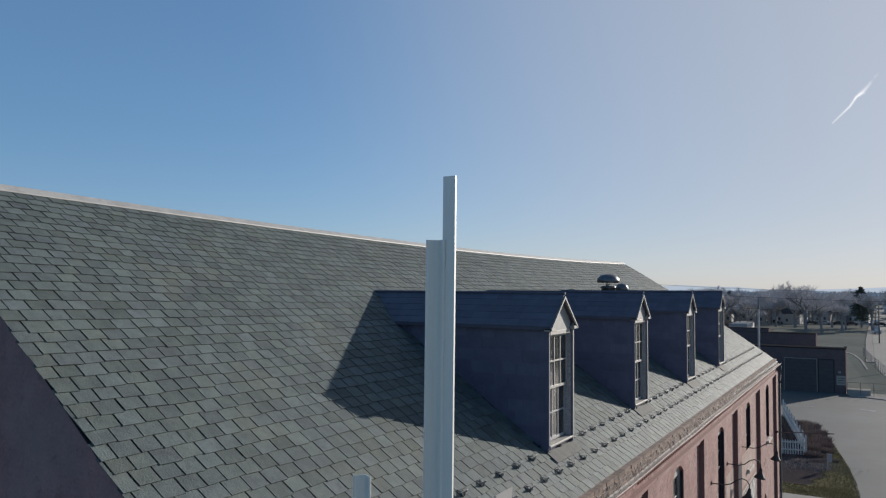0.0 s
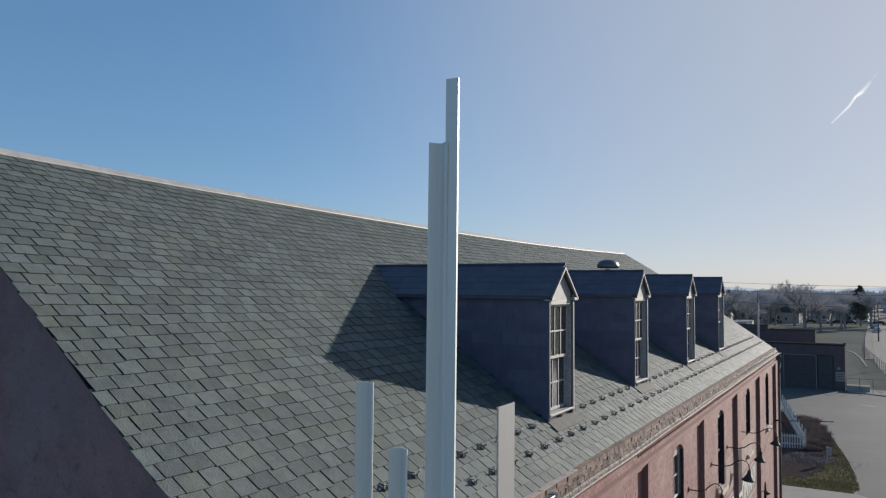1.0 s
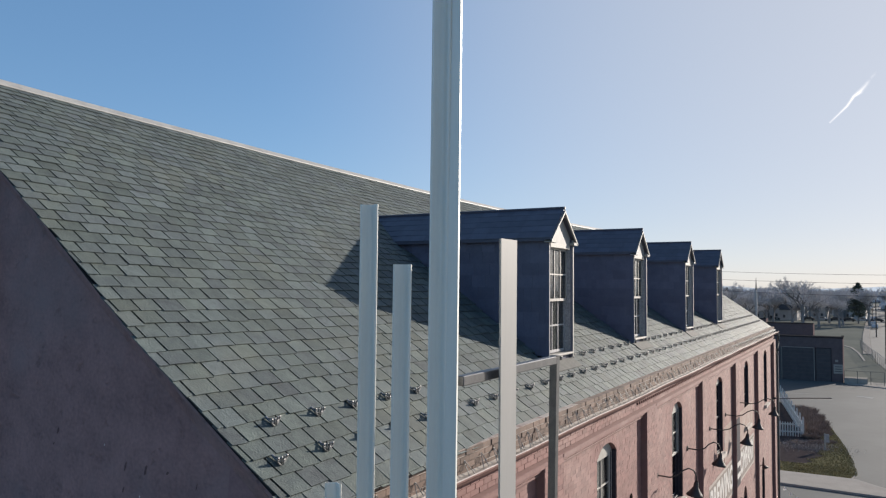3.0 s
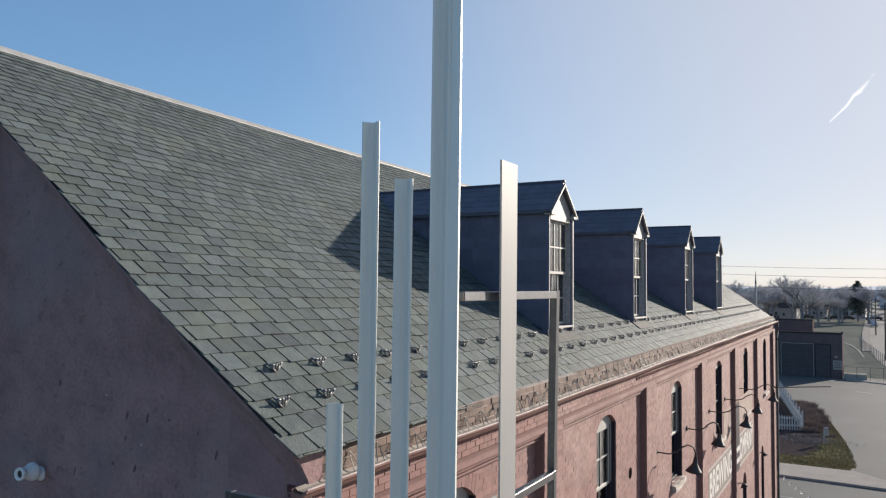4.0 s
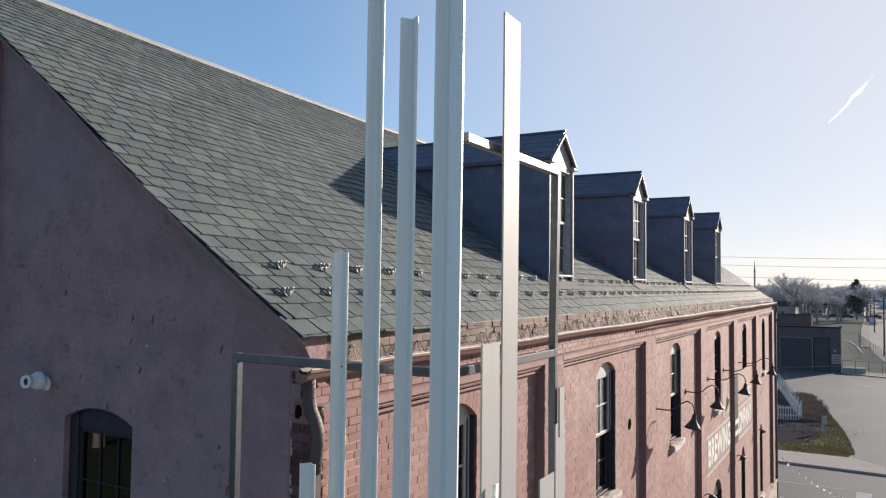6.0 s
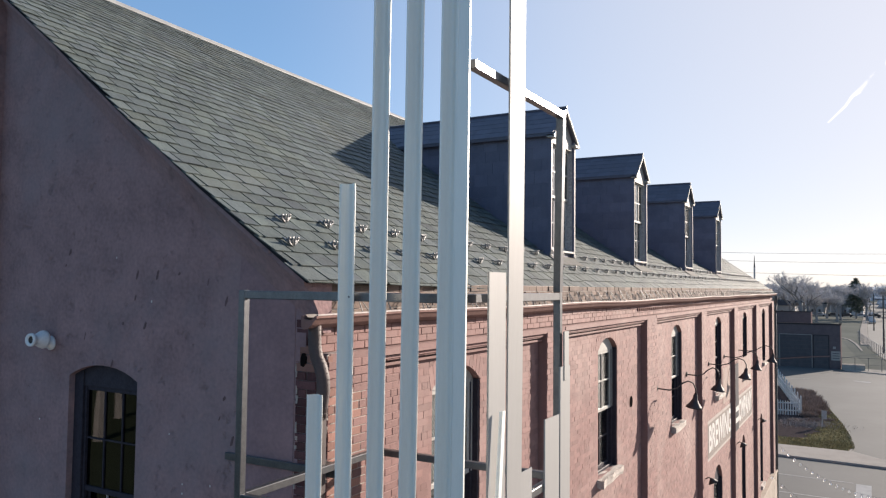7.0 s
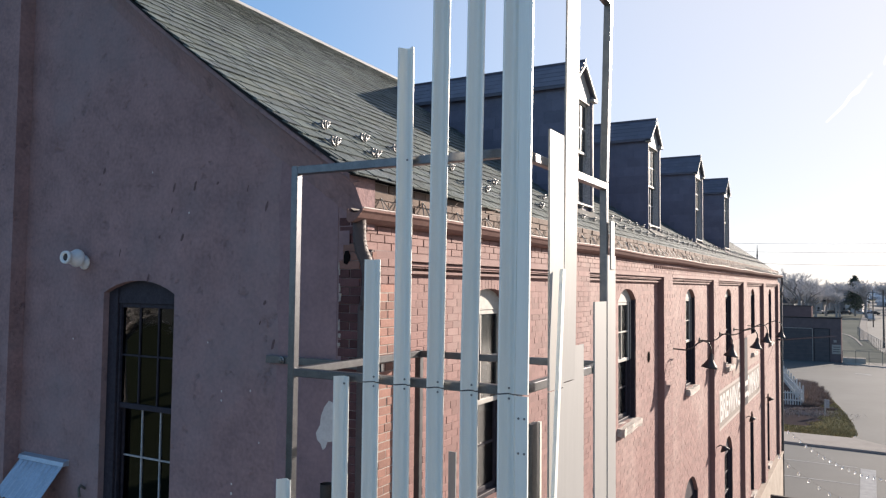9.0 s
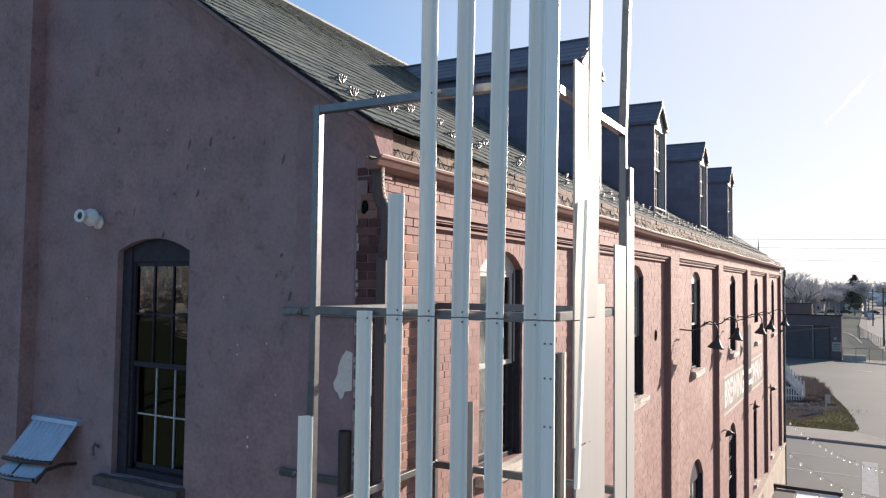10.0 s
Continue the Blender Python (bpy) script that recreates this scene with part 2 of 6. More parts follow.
M_twig = mat("twigs", (0.55, 0.53, 0.53), (0.45, 0.435, 0.435), rough=0.95, scale=2, bump=0.0, spec=0.0)
M_needles = mat("needles", (0.15, 0.17, 0.14), (0.1, 0.117, 0.095), rough=0.9, scale=1.5, bump=0.2, spec=0.0)
# pale base colour: the haze before the woods is painted into it
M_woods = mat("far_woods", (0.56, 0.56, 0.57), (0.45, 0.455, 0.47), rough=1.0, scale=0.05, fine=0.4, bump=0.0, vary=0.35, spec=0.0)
# the hills glow: emission stands in for the bright haze before them
M_hill = bpy.data.materials.new("far_hill_glow")
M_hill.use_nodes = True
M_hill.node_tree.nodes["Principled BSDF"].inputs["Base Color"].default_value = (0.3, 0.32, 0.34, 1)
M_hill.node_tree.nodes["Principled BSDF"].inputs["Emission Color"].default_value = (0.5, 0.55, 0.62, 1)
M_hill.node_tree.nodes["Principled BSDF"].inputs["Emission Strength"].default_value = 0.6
M_house = mat("house_siding", (0.38, 0.366, 0.345), (0.31, 0.297, 0.283), rough=0.8, scale=1, vary=0.25, by="object", bump=0.1)
M_roofs = mat("house_roof", (0.0828, 0.0794, 0.0794), (0.0552, 0.0538, 0.0552), rough=0.9, scale=1, bump=0.1, spec=0.0)
M_wood = mat("pole_wood", (0.138, 0.114, 0.0966), (0.0897, 0.0724, 0.0621), rough=0.9, scale=3, stretch=(3, 3, 0.3), bump=0.3, spec=0.0)
M_carwhite = mat("car_paint_white", (0.414, 0.421, 0.428), rough=0.25, scale=1, bump=0.0)
M_cardark = mat("car_paint_dark", (0.0345, 0.0379, 0.0449), rough=0.25, scale=1, bump=0.0)
M_tyre = mat("tyre", (0.02, 0.02, 0.02), rough=0.9, bump=0.0)
M_blade = mat("grass_blade", (0.31, 0.262, 0.131), (0.193, 0.162, 0.0828), rough=0.9, scale=0.9, bump=0.0, vary=0.4, spec=0.1)
M_litter = mat("pale_twig", (0.345, 0.31, 0.29), (0.228, 0.193, 0.179), rough=0.9, scale=3, bump=0.0, vary=0.35, spec=0.1)
M_straw = mat("dry_brush", (0.297, 0.235, 0.2), (0.172, 0.131, 0.114), rough=0.95, scale=3, bump=0.0, vary=0.3, spec=0.0)


def glass(name, tint, rough=0.02, ior=1.45):
    m = bpy.data.materials.new(name)
    m.use_nodes = True
    b = m.node_tree.nodes["Principled BSDF"]
    b.inputs["Base Color"].default_value = (*tint, 1)
    b.inputs["Roughness"].default_value = rough
    b.inputs["Transmission Weight"].default_value = 1.0
    b.inputs["IOR"].default_value = ior
    return m


M_bulb = glass("bulb_glass", (0.98, 0.97, 0.95), 0.35)
M_bulb.node_tree.nodes["Principled BSDF"].inputs["Transmission Weight"].default_value = 0.5
M_oldglass = glass("old_glass", (0.16, 0.18, 0.19), 0.12, 1.9)
M_glass = glass("window_glass", (0.07, 0.085, 0.1), 0.015, 1.5)

# ---- building helpers ----
def box(bm, x0, x1, y0, y1, z0, z1):
    v = [bm.verts.new(p) for p in ((x0, y0, z0), (x1, y0, z0), (x1, y1, z0), (x0, y1, z0), (x0, y0, z1), (x1, y0, z1), (x1, y1, z1), (x0, y1, z1))]
    for f in ((3, 2, 1, 0), (4, 5, 6, 7), (0, 1, 5, 4), (1, 2, 6, 5), (2, 3, 7, 6), (3, 0, 4, 7)):
        bm.faces.new([v[i] for i in f])
    return v


def boxes(*dims, bevel=0.0):
    bm = bmesh.new()
    for d in dims:
        box(bm, *d)
    if bevel:
        bmesh.ops.bevel(bm, geom=list(bm.edges), offset=bevel, segments=1, affect="EDGES")
    return bm


def tube(bm, pts, r, sides=8, r1=None, cap=True):
    """A round tube along points, tapering to r1."""
    pts = [Vector(p) for p in pts]
    rings = []
    up = Vector((0.13, 0.27, 0.95))
    for i, p in enumerate(pts):
        d = (pts[min(i + 1, len(pts) - 1)] - pts[max(i - 1, 0)]).normalized()
        a = d.cross(up)
        if a.length < 1e-3:
            a = d.cross(Vector((1, 0, 0)))
        a.normalize()
        b = d.cross(a)
        rr = r if r1 is None else r + (r1 - r) * i / max(1, len(pts) - 1)
        rings.append([bm.verts.new(p + rr * (a * math.cos(2 * math.pi * k / sides) + b * math.sin(2 * math.pi * k / sides))) for k in range(sides)])
    for q, w in zip(rings, rings[1:]):
        for k in range(sides):
            bm.faces.new((q[k], q[(k + 1) % sides], w[(k + 1) % sides], w[k]))
    if cap:
        bm.faces.new(rings[0][::-1]), bm.faces.new(rings[-1])
    return bm


def lathe(bm, profile, m=Matrix(), sides=20):
    """Spins (radius, height) pairs round z, placed by m."""
    rings = [[bm.verts.new(m @ Vector((r * math.cos(2 * math.pi * k / sides), r * math.sin(2 * math.pi * k / sides), z))) for k in range(sides)] for r, z in profile]
    for q, w in zip(rings, rings[1:]):
        for k in range(sides):
            bm.faces.new((q[k], q[(k + 1) % sides], w[(k + 1) % sides], w[k]))
    return bm


def extrude(bm, section, a, b):
    """A closed section (list of Vectors) swept from offset a to offset b."""
    p = [bm.verts.new(Vector(s) + Vector(a)) for s in section]
    q = [bm.verts.new(Vector(s) + Vector(b)) for s in section]
    n = len(section)
    for k in range(n):
        bm.faces.new((p[k], p[(k + 1) % n], q[(k + 1) % n], q[k]))
    bm.faces.new(p[::-1]), bm.faces.new(q)
    return bm


def mesh_of(name, bm, material, smooth=False):
    bmesh.ops.recalc_face_normals(bm, faces=list(bm.faces))
    me = bpy.data.meshes.new(name)
    bm.to_mesh(me)
    bm.free()
    me.materials.append(material)
    if smooth:
        for p in me.polygons:
            p.use_smooth = True
    return me


def part(name, bm, material, parent, label="", smooth=False):
    ob = new(name, mesh_of(name, bm, material, smooth))
    ob.parent = parent
    if label:
        ob["label"] = label
    return ob


def thing(name, label, category, group="", kind="", at=(0, 0, 0)):
    ob = new(name)
    ob.empty_display_size = 0.2
    ob.location = at
    return tagged(ob, label, category, group, kind)


def solid(name, bm, material, label, category="", kind="", group="", smooth=False):
    return tagged(new(name, mesh_of(name, bm, material, smooth)), label, category, group, kind)


def joined(name, verts, faces, material, parent=None):
    me = bpy.data.meshes.new(name)
    me.from_pydata(verts, [], faces)
    me.materials.append(material)
    ob = new(name, me)
    ob.parent = parent
    return ob


BOXF = ((3, 2, 1, 0), (4, 5, 6, 7), (0, 1, 5, 4), (1, 2, 6, 5), (2, 3, 7, 6), (3, 0, 4, 7))
GZ = 0.3                       # level of the ground round the building
Z0, K = 10.6, 0.735            # eaves level and the slope near the eaves
RX = -6.58                     # plan line of the ridge
END = 32.2                     # length of the long front
PIL = [(-0.02, 0.55), (4.5, 5.2), (9.58, 10.33), (14.97, 15.68), (20.37, 21.1), (25.8, 26.55), (31.3, 32.2)]
WINS = [2.3, 7.5, 12.65, 18.1, 23.55, 29.1]
HALF = 0.52
rnd = random.Random(4)


def ridge_z(y):
    """The old ridge sags between the gables."""
    y = min(max(y, -0.2), 32)
    return 15.16 - 0.0295 * y + 0.0008 * y * y


def lift(y):
    """1 at the near verge, fading out along the eaves: the old slope kicks up and out there."""
    u = min(max((y + 0.3) / 5.3, 0.0), 1.0)
    return 1 - u * u * (3 - 2 * u)


def kick(x):
    """How far the near verge stands above the fair slope, from the eaves to the ridge."""
    if x > -2.14:
        return 0.0505 + 0.0273 * (x + 2.14) ** 2
    u = min((-2.14 - x) / (-2.14 - RX), 1.0)
    return 0.0505 * (1 - u) + 0.08 * math.sin(math.pi * u)


def course_x(x, y):
    """A straight course line, pushed out where the slope kicks up."""
    return x + 1.2 * lift(y) * kick(x)


def roof_z(x, y=0.0):
    """The slate slope: slightly bellied, flatter towards the sagging middle."""
    k = (ridge_z(y) - Z0 + 0.01 * RX * RX) / -RX
    return Z0 - k * x - 0.01 * x * x + lift(y) * kick(max(x, RX))


def roof_x(z, y):
    """Where the slope reaches a height."""
    lo, hi = RX, 1.0
    for i in range(40):
        m = (lo + hi) / 2
        lo, hi = (m, hi) if roof_z(m, y) > z else (lo, m)
    return lo


def near_y(x):
    """The near verge: how far the slates stand out before the gable."""
    return -0.285 - 0.0174 * x + 0.0019 * x * x


def up_slope(x, y):
    return Vector((-1, 0, roof_z(x - 0.5, y) - roof_z(x + 0.5, y))).normalized()

# ---- long brick front: recessed bays between pilasters, arched windows ----
def spans(lo, hi, cuts):
    """The stretches of lo..hi left between cuts."""
    out, at = [], lo
    for a, b in sorted(cuts):
        if a > at:
            out.append((at, a))
        at = max(at, b)
    if at < hi:
        out.append((at, hi))
    return out


UP_SILL, UP_SPRING, UP_APEX = 7.66, 9.65, 9.845
LOW_SILL, LOW_SPRING, LOW_APEX = 2.9, 5.2, 5.66
LOW_WINS = [(2.3, 0.5), (7.5, 0.5), (12.6, 0.8), (17.9, 0.72), (23.0, 0.45), (28.0, 0.45)]
OPEN = [(y - HALF, y + HALF, UP_SILL, UP_SPRING, UP_APEX) for y in WINS] + [(y - h, y + h, LOW_SILL, LOW_SPRING, LOW_APEX) for y, h in LOW_WINS]


def arch_z(o, y, power=2.6):
    """Height of an opening's arched head at y."""
    a, b, s, sp, ap = o
    u = (2 * y - a - b) / (b - a)
    return sp + (ap - sp) * max(0.0, 1 - abs(u) ** power)


def head_fill(bm, o, x0, x1):
    """The wall between an arched head and the flat top of its bay cut."""
    a, b, s, sp, ap = o
    n = 12
    ys = [a + (b - a) * i / n for i in range(n + 1)]
    top = ap + 0.02
    for p, q in zip(ys, ys[1:]):
        zp, zq = arch_z(o, p), arch_z(o, q)
        v = [bm.verts.new(c) for c in ((x0, p, zp), (x1, p, zp), (x1, q, zq), (x0, q, zq), (x0, p, top), (x1, p, top), (x1, q, top), (x0, q, top))]
        for f in BOXF:
            bm.faces.new([v[i] for i in f])


wall = thing("wall_east", "long red painted brick front with pilasters and recessed bays", kind="structure", category="wall")
bm = bmesh.new()
FACE = -0.002
for a, b in spans(0.03, END, [(o[0], o[1]) for o in OPEN[:6]]):
    box(bm, -0.42, FACE, a, b, 6.6, 10.1)
for o in OPEN[:6]:
    box(bm, -0.42, FACE, o[0], o[1], 6.6, UP_SILL)
    box(bm, -0.42, FACE, o[0], o[1], UP_APEX + 0.02, 10.1)
    head_fill(bm, o, -0.42, FACE)
for a, b in spans(0.03, END, [(o[0], o[1]) for o in OPEN[6:]]):
    box(bm, -0.42, FACE, a, b, 0, 6.6)
for o in OPEN[6:]:
    box(bm, -0.42, FACE, o[0], o[1], 0, LOW_SILL)
    box(bm, -0.42, FACE, o[0], o[1], LOW_APEX + 0.02, 6.6)
    head_fill(bm, o, -0.42, FACE)
box(bm, -0.42, 0.0, 0.03, END, 10.1, 10.5)
box(bm, 0.0, 0.112, 0.03, END, 10.1, 10.135)
for a, b in PIL:
    box(bm, FACE, 0.112, max(a, 0.03), b, 0, 10.1)
part("wall_body", bm, M_joint, wall, "red painted mortar")

COURSE, LEN, GAP = 0.068, 0.215, 0.0055


def brick_boxes():
    """Every brick of the front: (x0, x1, y0, y1, z0, z1, zone)."""
    out = []
    rows = int((10.12 - 0.9) / COURSE)
    for r in range(rows):
        z = 0.9 + r * COURSE
        zc = z + COURSE / 2
        header = r % 7 == 3
        step = LEN / 2 if header else LEN
        off = (r % 2) * LEN / 2 + (0.03 if header else 0)
        segs = []
        for a, b in PIL:
            segs.append((max(a, 0.0), b, 0.12))
        cuts = [(max(a, 0.0), b) for a, b in PIL]
        for o in OPEN:
            if o[2] - 0.02 < zc < o[4]:
                half = (o[1] - o[0]) / 2
                if zc > o[3]:
                    half *= max(0.0, 1 - (max(z, o[3]) - o[3]) / (o[4] - o[3])) ** (1 / 2.6)
                m = (o[0] + o[1]) / 2
                cuts.append((m - half, m + half))
        face = 0.0
        if zc > 10.06:
            face = 0.12
        elif zc > 9.99:
            face = 0.07
        segs += [(a, b, face) for a, b in spans(0.0, END, cuts)]
        for a, b, f in segs:
            y = math.floor(a / step) * step - off
            while y < b:
                p, q = max(a, y), min(b, y + step)
                if q - p > 0.03:
                    out.append((f, p + GAP / 2, q - GAP / 2, z + 0.0018, z + COURSE - 0.0018))
                y += step
    return out


ALL = brick_boxes()
NEAR = [b for b in ALL if b[1] < 1.32 and b[3] > 7.9]
REST = [b for b in ALL if not (b[1] < 1.32 and b[3] > 7.9)]
NEAR.sort(key=lambda b: (b[1], -b[3]))
REST += NEAR[300:]
NEAR = NEAR[:300]
verts, faces = [], []
for f, p, q, a, b in REST:
    j = rnd.uniform(-0.002, 0.0025)
    i = len(verts)
    lo = -0.03 if f < 0.1 else 0.0
    verts += [(lo, p, a), (f + j, p, a), (f + j, q, a), (lo, q, a), (lo, p, b), (f + j, p, b), (f + j, q, b), (lo, q, b)]
    faces += [tuple(i + k for k in c) for c in BOXF[:5]]
rest = joined("brick_courses", verts, faces, M_brick, wall)
rest["kind"] = "stuff"

# frieze, corbelled courses under it, the old courses above the gutter
part("frieze", boxes((0.0, 0.026, -0.02, END + 0.02, 10.14, 10.4)), M_frieze, wall, "brick frieze band with the gutter's shade in its colour")
verts, faces = [], []
for r in range(4):
    y, z = -0.02 - (r % 2) * 0.1, 10.143 + r * 0.064
    while y < END:
        i = len(verts)
        j = 0.031 + rnd.uniform(-0.002, 0.003)
        p, q, a, b = max(y, -0.02) + 0.004, min(y + 0.2, END + 0.02) - 0.004, z + 0.003, z + 0.06
        verts += [(0.0, p, a), (j, p, a), (j, q, a), (0.0, q, a), (0.0, p, b), (j, p, b), (j, q, b), (0.0, q, b)]
        faces += [tuple(i + k for k in c) for c in BOXF]
        y += 0.204
joined("frieze_bricks", verts, faces, M_brick, wall)["kind"] = "stuff"
for a, b in zip(PIL, PIL[1:]):
    part("corbel", boxes((-0.006, 0.085, a[1], b[0], 10.03, 10.058), (-0.006, 0.05, a[1], b[0], 9.965, 9.99), bevel=0.002), M_brick, wall)
    part("panel_head", boxes((-0.006, 0.118, a[1] - 0.002, b[0] + 0.002, 10.068, 10.125)), M_brick, wall)
verts, faces = [], []
for r in range(4):
    y = 0.02 - (r % 2) * 0.1
    z = 10.405 + r * 0.068
    while y < END - 0.05:
        n = 0.2 + rnd.uniform(-0.012, 0.012)
        i = len(verts)
        j = 0.04 + rnd.uniform(-0.008, 0.008)
        p, q, a, b = max(y, 0.02) + 0.005, y + n - 0.006, z + 0.006, z + 0.063
        verts += [(-0.08, p, a), (j, p, a), (j, q, a), (-0.08, q, a), (-0.08, p, b), (j, p, b), (j, q, b), (-0.08, q, b)]
        faces += [tuple(i + k for k in c) for c in BOXF]
        y += n
old = joined("eave_brick_courses", verts, faces, M_oldbrick, wall)
old["kind"], old["label"] = "stuff", "weathered bare brick courses above the gutter"
part("eave_mortar", boxes((-0.06, 0.03, 0.024, END, 10.405, 10.62), (-0.06, 0.03, 0.024, 6.0, 10.62, 10.68)), M_mortar, wall)
part("pointing", boxes((0.1, 0.118, 0.03, 0.5, 7.0, 9.85)), M_mortar, wall, "pale repointed mortar on the stripped corner")

# a row of small dentils under the gutter, and a disc painted as a hole
dentil_me = mesh_of("dentil", boxes((0.0, 0.02, 0, 0.065, 0, 0.05), bevel=0.003), M_frieze)
for i in range(150):
    d = new("dentil", dentil_me)
    d.location = (0.031, 9.2 + 0.148 * i, 10.235)
    d.parent = wall
part("wall_hole", lathe(bmesh.new(), [(0.001, 0.004), (0.085, 0.005), (0.1, 0.003), (0.1, 0.0)], pose(0.003, 8.88, 8.62, 0, 90, 0), 12), M_hole, wall, "near-black disc painted as a round hole in the brick")


# ---- windows of the long front ----
def sash(parent, name, x, y0, y1, z0, z1, cols, rows, material, bar=0.022, frame_w=0.05, depth=0.04):
    """One sash: a frame with bars and a pane in each light."""
    dims = [(x, x + depth, y0, y0 + frame_w, z0, z1), (x, x + depth, y1 - frame_w, y1, z0, z1),
            (x, x + depth, y0 + frame_w, y1 - frame_w, z0, z0 + frame_w), (x, x + depth, y0 + frame_w, y1 - frame_w, z1 - frame_w, z1)]
    a, b, c, d = y0 + frame_w, y1 - frame_w, z0 + frame_w, z1 - frame_w
    s = part(name, boxes(*dims, bevel=0.004), material, parent)
    for i in range(1, cols):
        y = a + (b - a) * i / cols
        part("bar", boxes((x + 0.006, x + depth - 0.006, y - bar / 2, y + bar / 2, c, d)), material, s)
    for i in range(1, rows):
        z = c + (d - c) * i / rows
        part("bar", boxes((x + 0.008, x + depth - 0.008, a, b, z - bar / 2, z + bar / 2)), material, s)
    p = part("pane", boxes((x + 0.016, x + 0.02, a - 0.004, b + 0.004, c - 0.004, d + 0.004)), M_oldglass, s)
    p.visible_shadow = False
    return s


def arched_window(name, o, sash_mat, lit):
    y = (o[0] + o[1]) / 2
    w = thing(name, "tall arched sash window with a worn stone sill in red brick", "window", kind="structure")
    a, b, s, sp, ap = o
    dims = [(-0.18, -0.08, a, a + 0.06, s, sp), (-0.18, -0.08, b - 0.06, b, s, sp), (-0.18, -0.08, a, b, s, s + 0.05)]
    part("window_frame", boxes(*dims, bevel=0.006), M_darkpaint, w)
    m = (s + sp) / 2
    for p in (a + 0.012, b - 0.055):
        part("upper_jamb", boxes((-0.1, -0.076, p, p + 0.043, m, sp), bevel=0.004), sash_mat, w)
    bm = bmesh.new()
    n = 12
    for i in range(n):
        p, q = a + (b - a) * i / n, a + (b - a) * (i + 1) / n
        v = [bm.verts.new(c) for c in ((-0.18, p, sp - 0.03), (-0.085, p, sp - 0.03), (-0.085, q, sp - 0.03), (-0.18, q, sp - 0.03),
                                       (-0.18, p, arch_z(o, p) + 0.01), (-0.085, p, arch_z(o, p) + 0.01), (-0.085, q, arch_z(o, q) + 0.01), (-0.18, q, arch_z(o, q) + 0.01))]
        for f in BOXF:
            bm.faces.new([v[k] for k in f])
    part("arched_head", bm, lit, w, "pale painted arched head board")
    # dark board added to paint the shade on the far jamb
    part("jamb_shade", boxes((-0.1, -0.012, b - 0.03, b - 0.001, s, sp), bevel=0.003), M_darkpaint, w)
    m = (s + sp) / 2
    sash(w, "upper_sash", -0.135, a + 0.06, b - 0.06, m - 0.02, sp - 0.03, 2, 2, sash_mat)
    sash(w, "lower_sash", -0.175, a + 0.06, b - 0.06, s + 0.05, m + 0.03, 2, 2, M_darkpaint)
    # sheet added behind the glass; its colour stands in for reflected sky
    if lit is M_white and y < 9:
        part("reflection_sheet", boxes((-0.235, -0.23, a + 0.07, b - 0.07, s + 0.85, sp - 0.04)), M_reflection, w, "grey-green sheet added for sky reflected in the panes")
    bm = boxes((-0.16, 0.1, a - 0.06, b + 0.06, s - 0.13, s - 0.004))
    bmesh.ops.subdivide_edges(bm, edges=list(bm.edges), cuts=4, use_grid_fill=True)
    for v in bm.verts:
        v.co += noise.noise_vector(v.co * 9) * 0.03 + noise.noise_vector(v.co * 31) * 0.01
    part("window_sill", bm, M_stone, w, "crumbling pale stone sill")
    return w


def voussoirs(o, n):
    """A ring of upright bricks over an arched head."""
    a, b, s, sp, ap = o
    for i in range(n):
        y0, y1 = a - 0.03 + (b - a + 0.06) * i / n, a - 0.03 + (b - a + 0.06) * (i + 1) / n
        m = (y0 + y1) / 2
        u = (2 * m - a - b) / (b - a)
        za, zc = arch_z(o, min(max(y0, a), b)) - 0.003, arch_z(o, min(max(y1, a), b)) - 0.003
        bm = bmesh.new()
        h = 0.21
        tilt = 0.12 * u * h * 2
        sec = [(0, y0 + 0.003, za), (0, y1 - 0.003, zc), (0, y1 - 0.003 + tilt + 0.006 * u, zc + h), (0, y0 + 0.003 + tilt, za + h)]
        extrude(bm, sec, (-0.03, 0, 0), (0.0015, 0, 0))
        part("brick", bm, M_brick_piece, wall)


for o in OPEN[:3]:
    voussoirs(o, 15)
for i, o in enumerate(OPEN):
    arched_window("window_%d" % (i + 1), o, M_white if i in (0, 1, 2) else M_darkpaint, M_white if i < 6 else M_darkpaint)

# ---- stucco gable wall, with the window in it ----
GW = (-3.05, -2.06, 7.63, 9.765, 9.885)
LEFT = -13.1
gable = thing("wall_south", "rough mauve-brown stucco gable wall in shade", kind="structure", category="wall")
bm = bmesh.new()
T0, T1 = 0.0, 0.38


def gprism(bm, x0, x1, z0a, z0b, z1a, z1b, y0=T0, y1=T1):
    v = [bm.verts.new(c) for c in ((x0, y0, z0a), (x1, y0, z0b), (x1, y1, z0b), (x0, y1, z0a), (x0, y0, z1a), (x1, y0, z1b), (x1, y1, z1b), (x0, y1, z1a))]
    for f in BOXF:
        bm.faces.new([v[i] for i in f])


def rake(x):
    return roof_z(x) - 0.034 if x > RX else roof_z(2 * RX - x) - 0.034


xs = sorted({LEFT, -9.8, RX, -5.5, -4.37, -3.6, GW[0], GW[1], -1.3, -0.7, -0.2, *(GW[0] + (GW[1] - GW[0]) * i / 10 for i in range(11))})
for p, q in zip(xs, xs[1:]):
    if GW[0] - 1e-6 <= p and q <= GW[1] + 1e-6:
        o = (GW[0], GW[1], GW[2], GW[3], GW[4])
        gprism(bm, p, q, 0, 0, GW[2], GW[2])
        gprism(bm, p, q, arch_z(o, p, 2.2), arch_z(o, q, 2.2), rake(p), rake(q))
    else:
        gprism(bm, p, q, 0, 0, rake(p), rake(q))
part("stucco", bm, M_stucco, gable)
bm = bmesh.new()
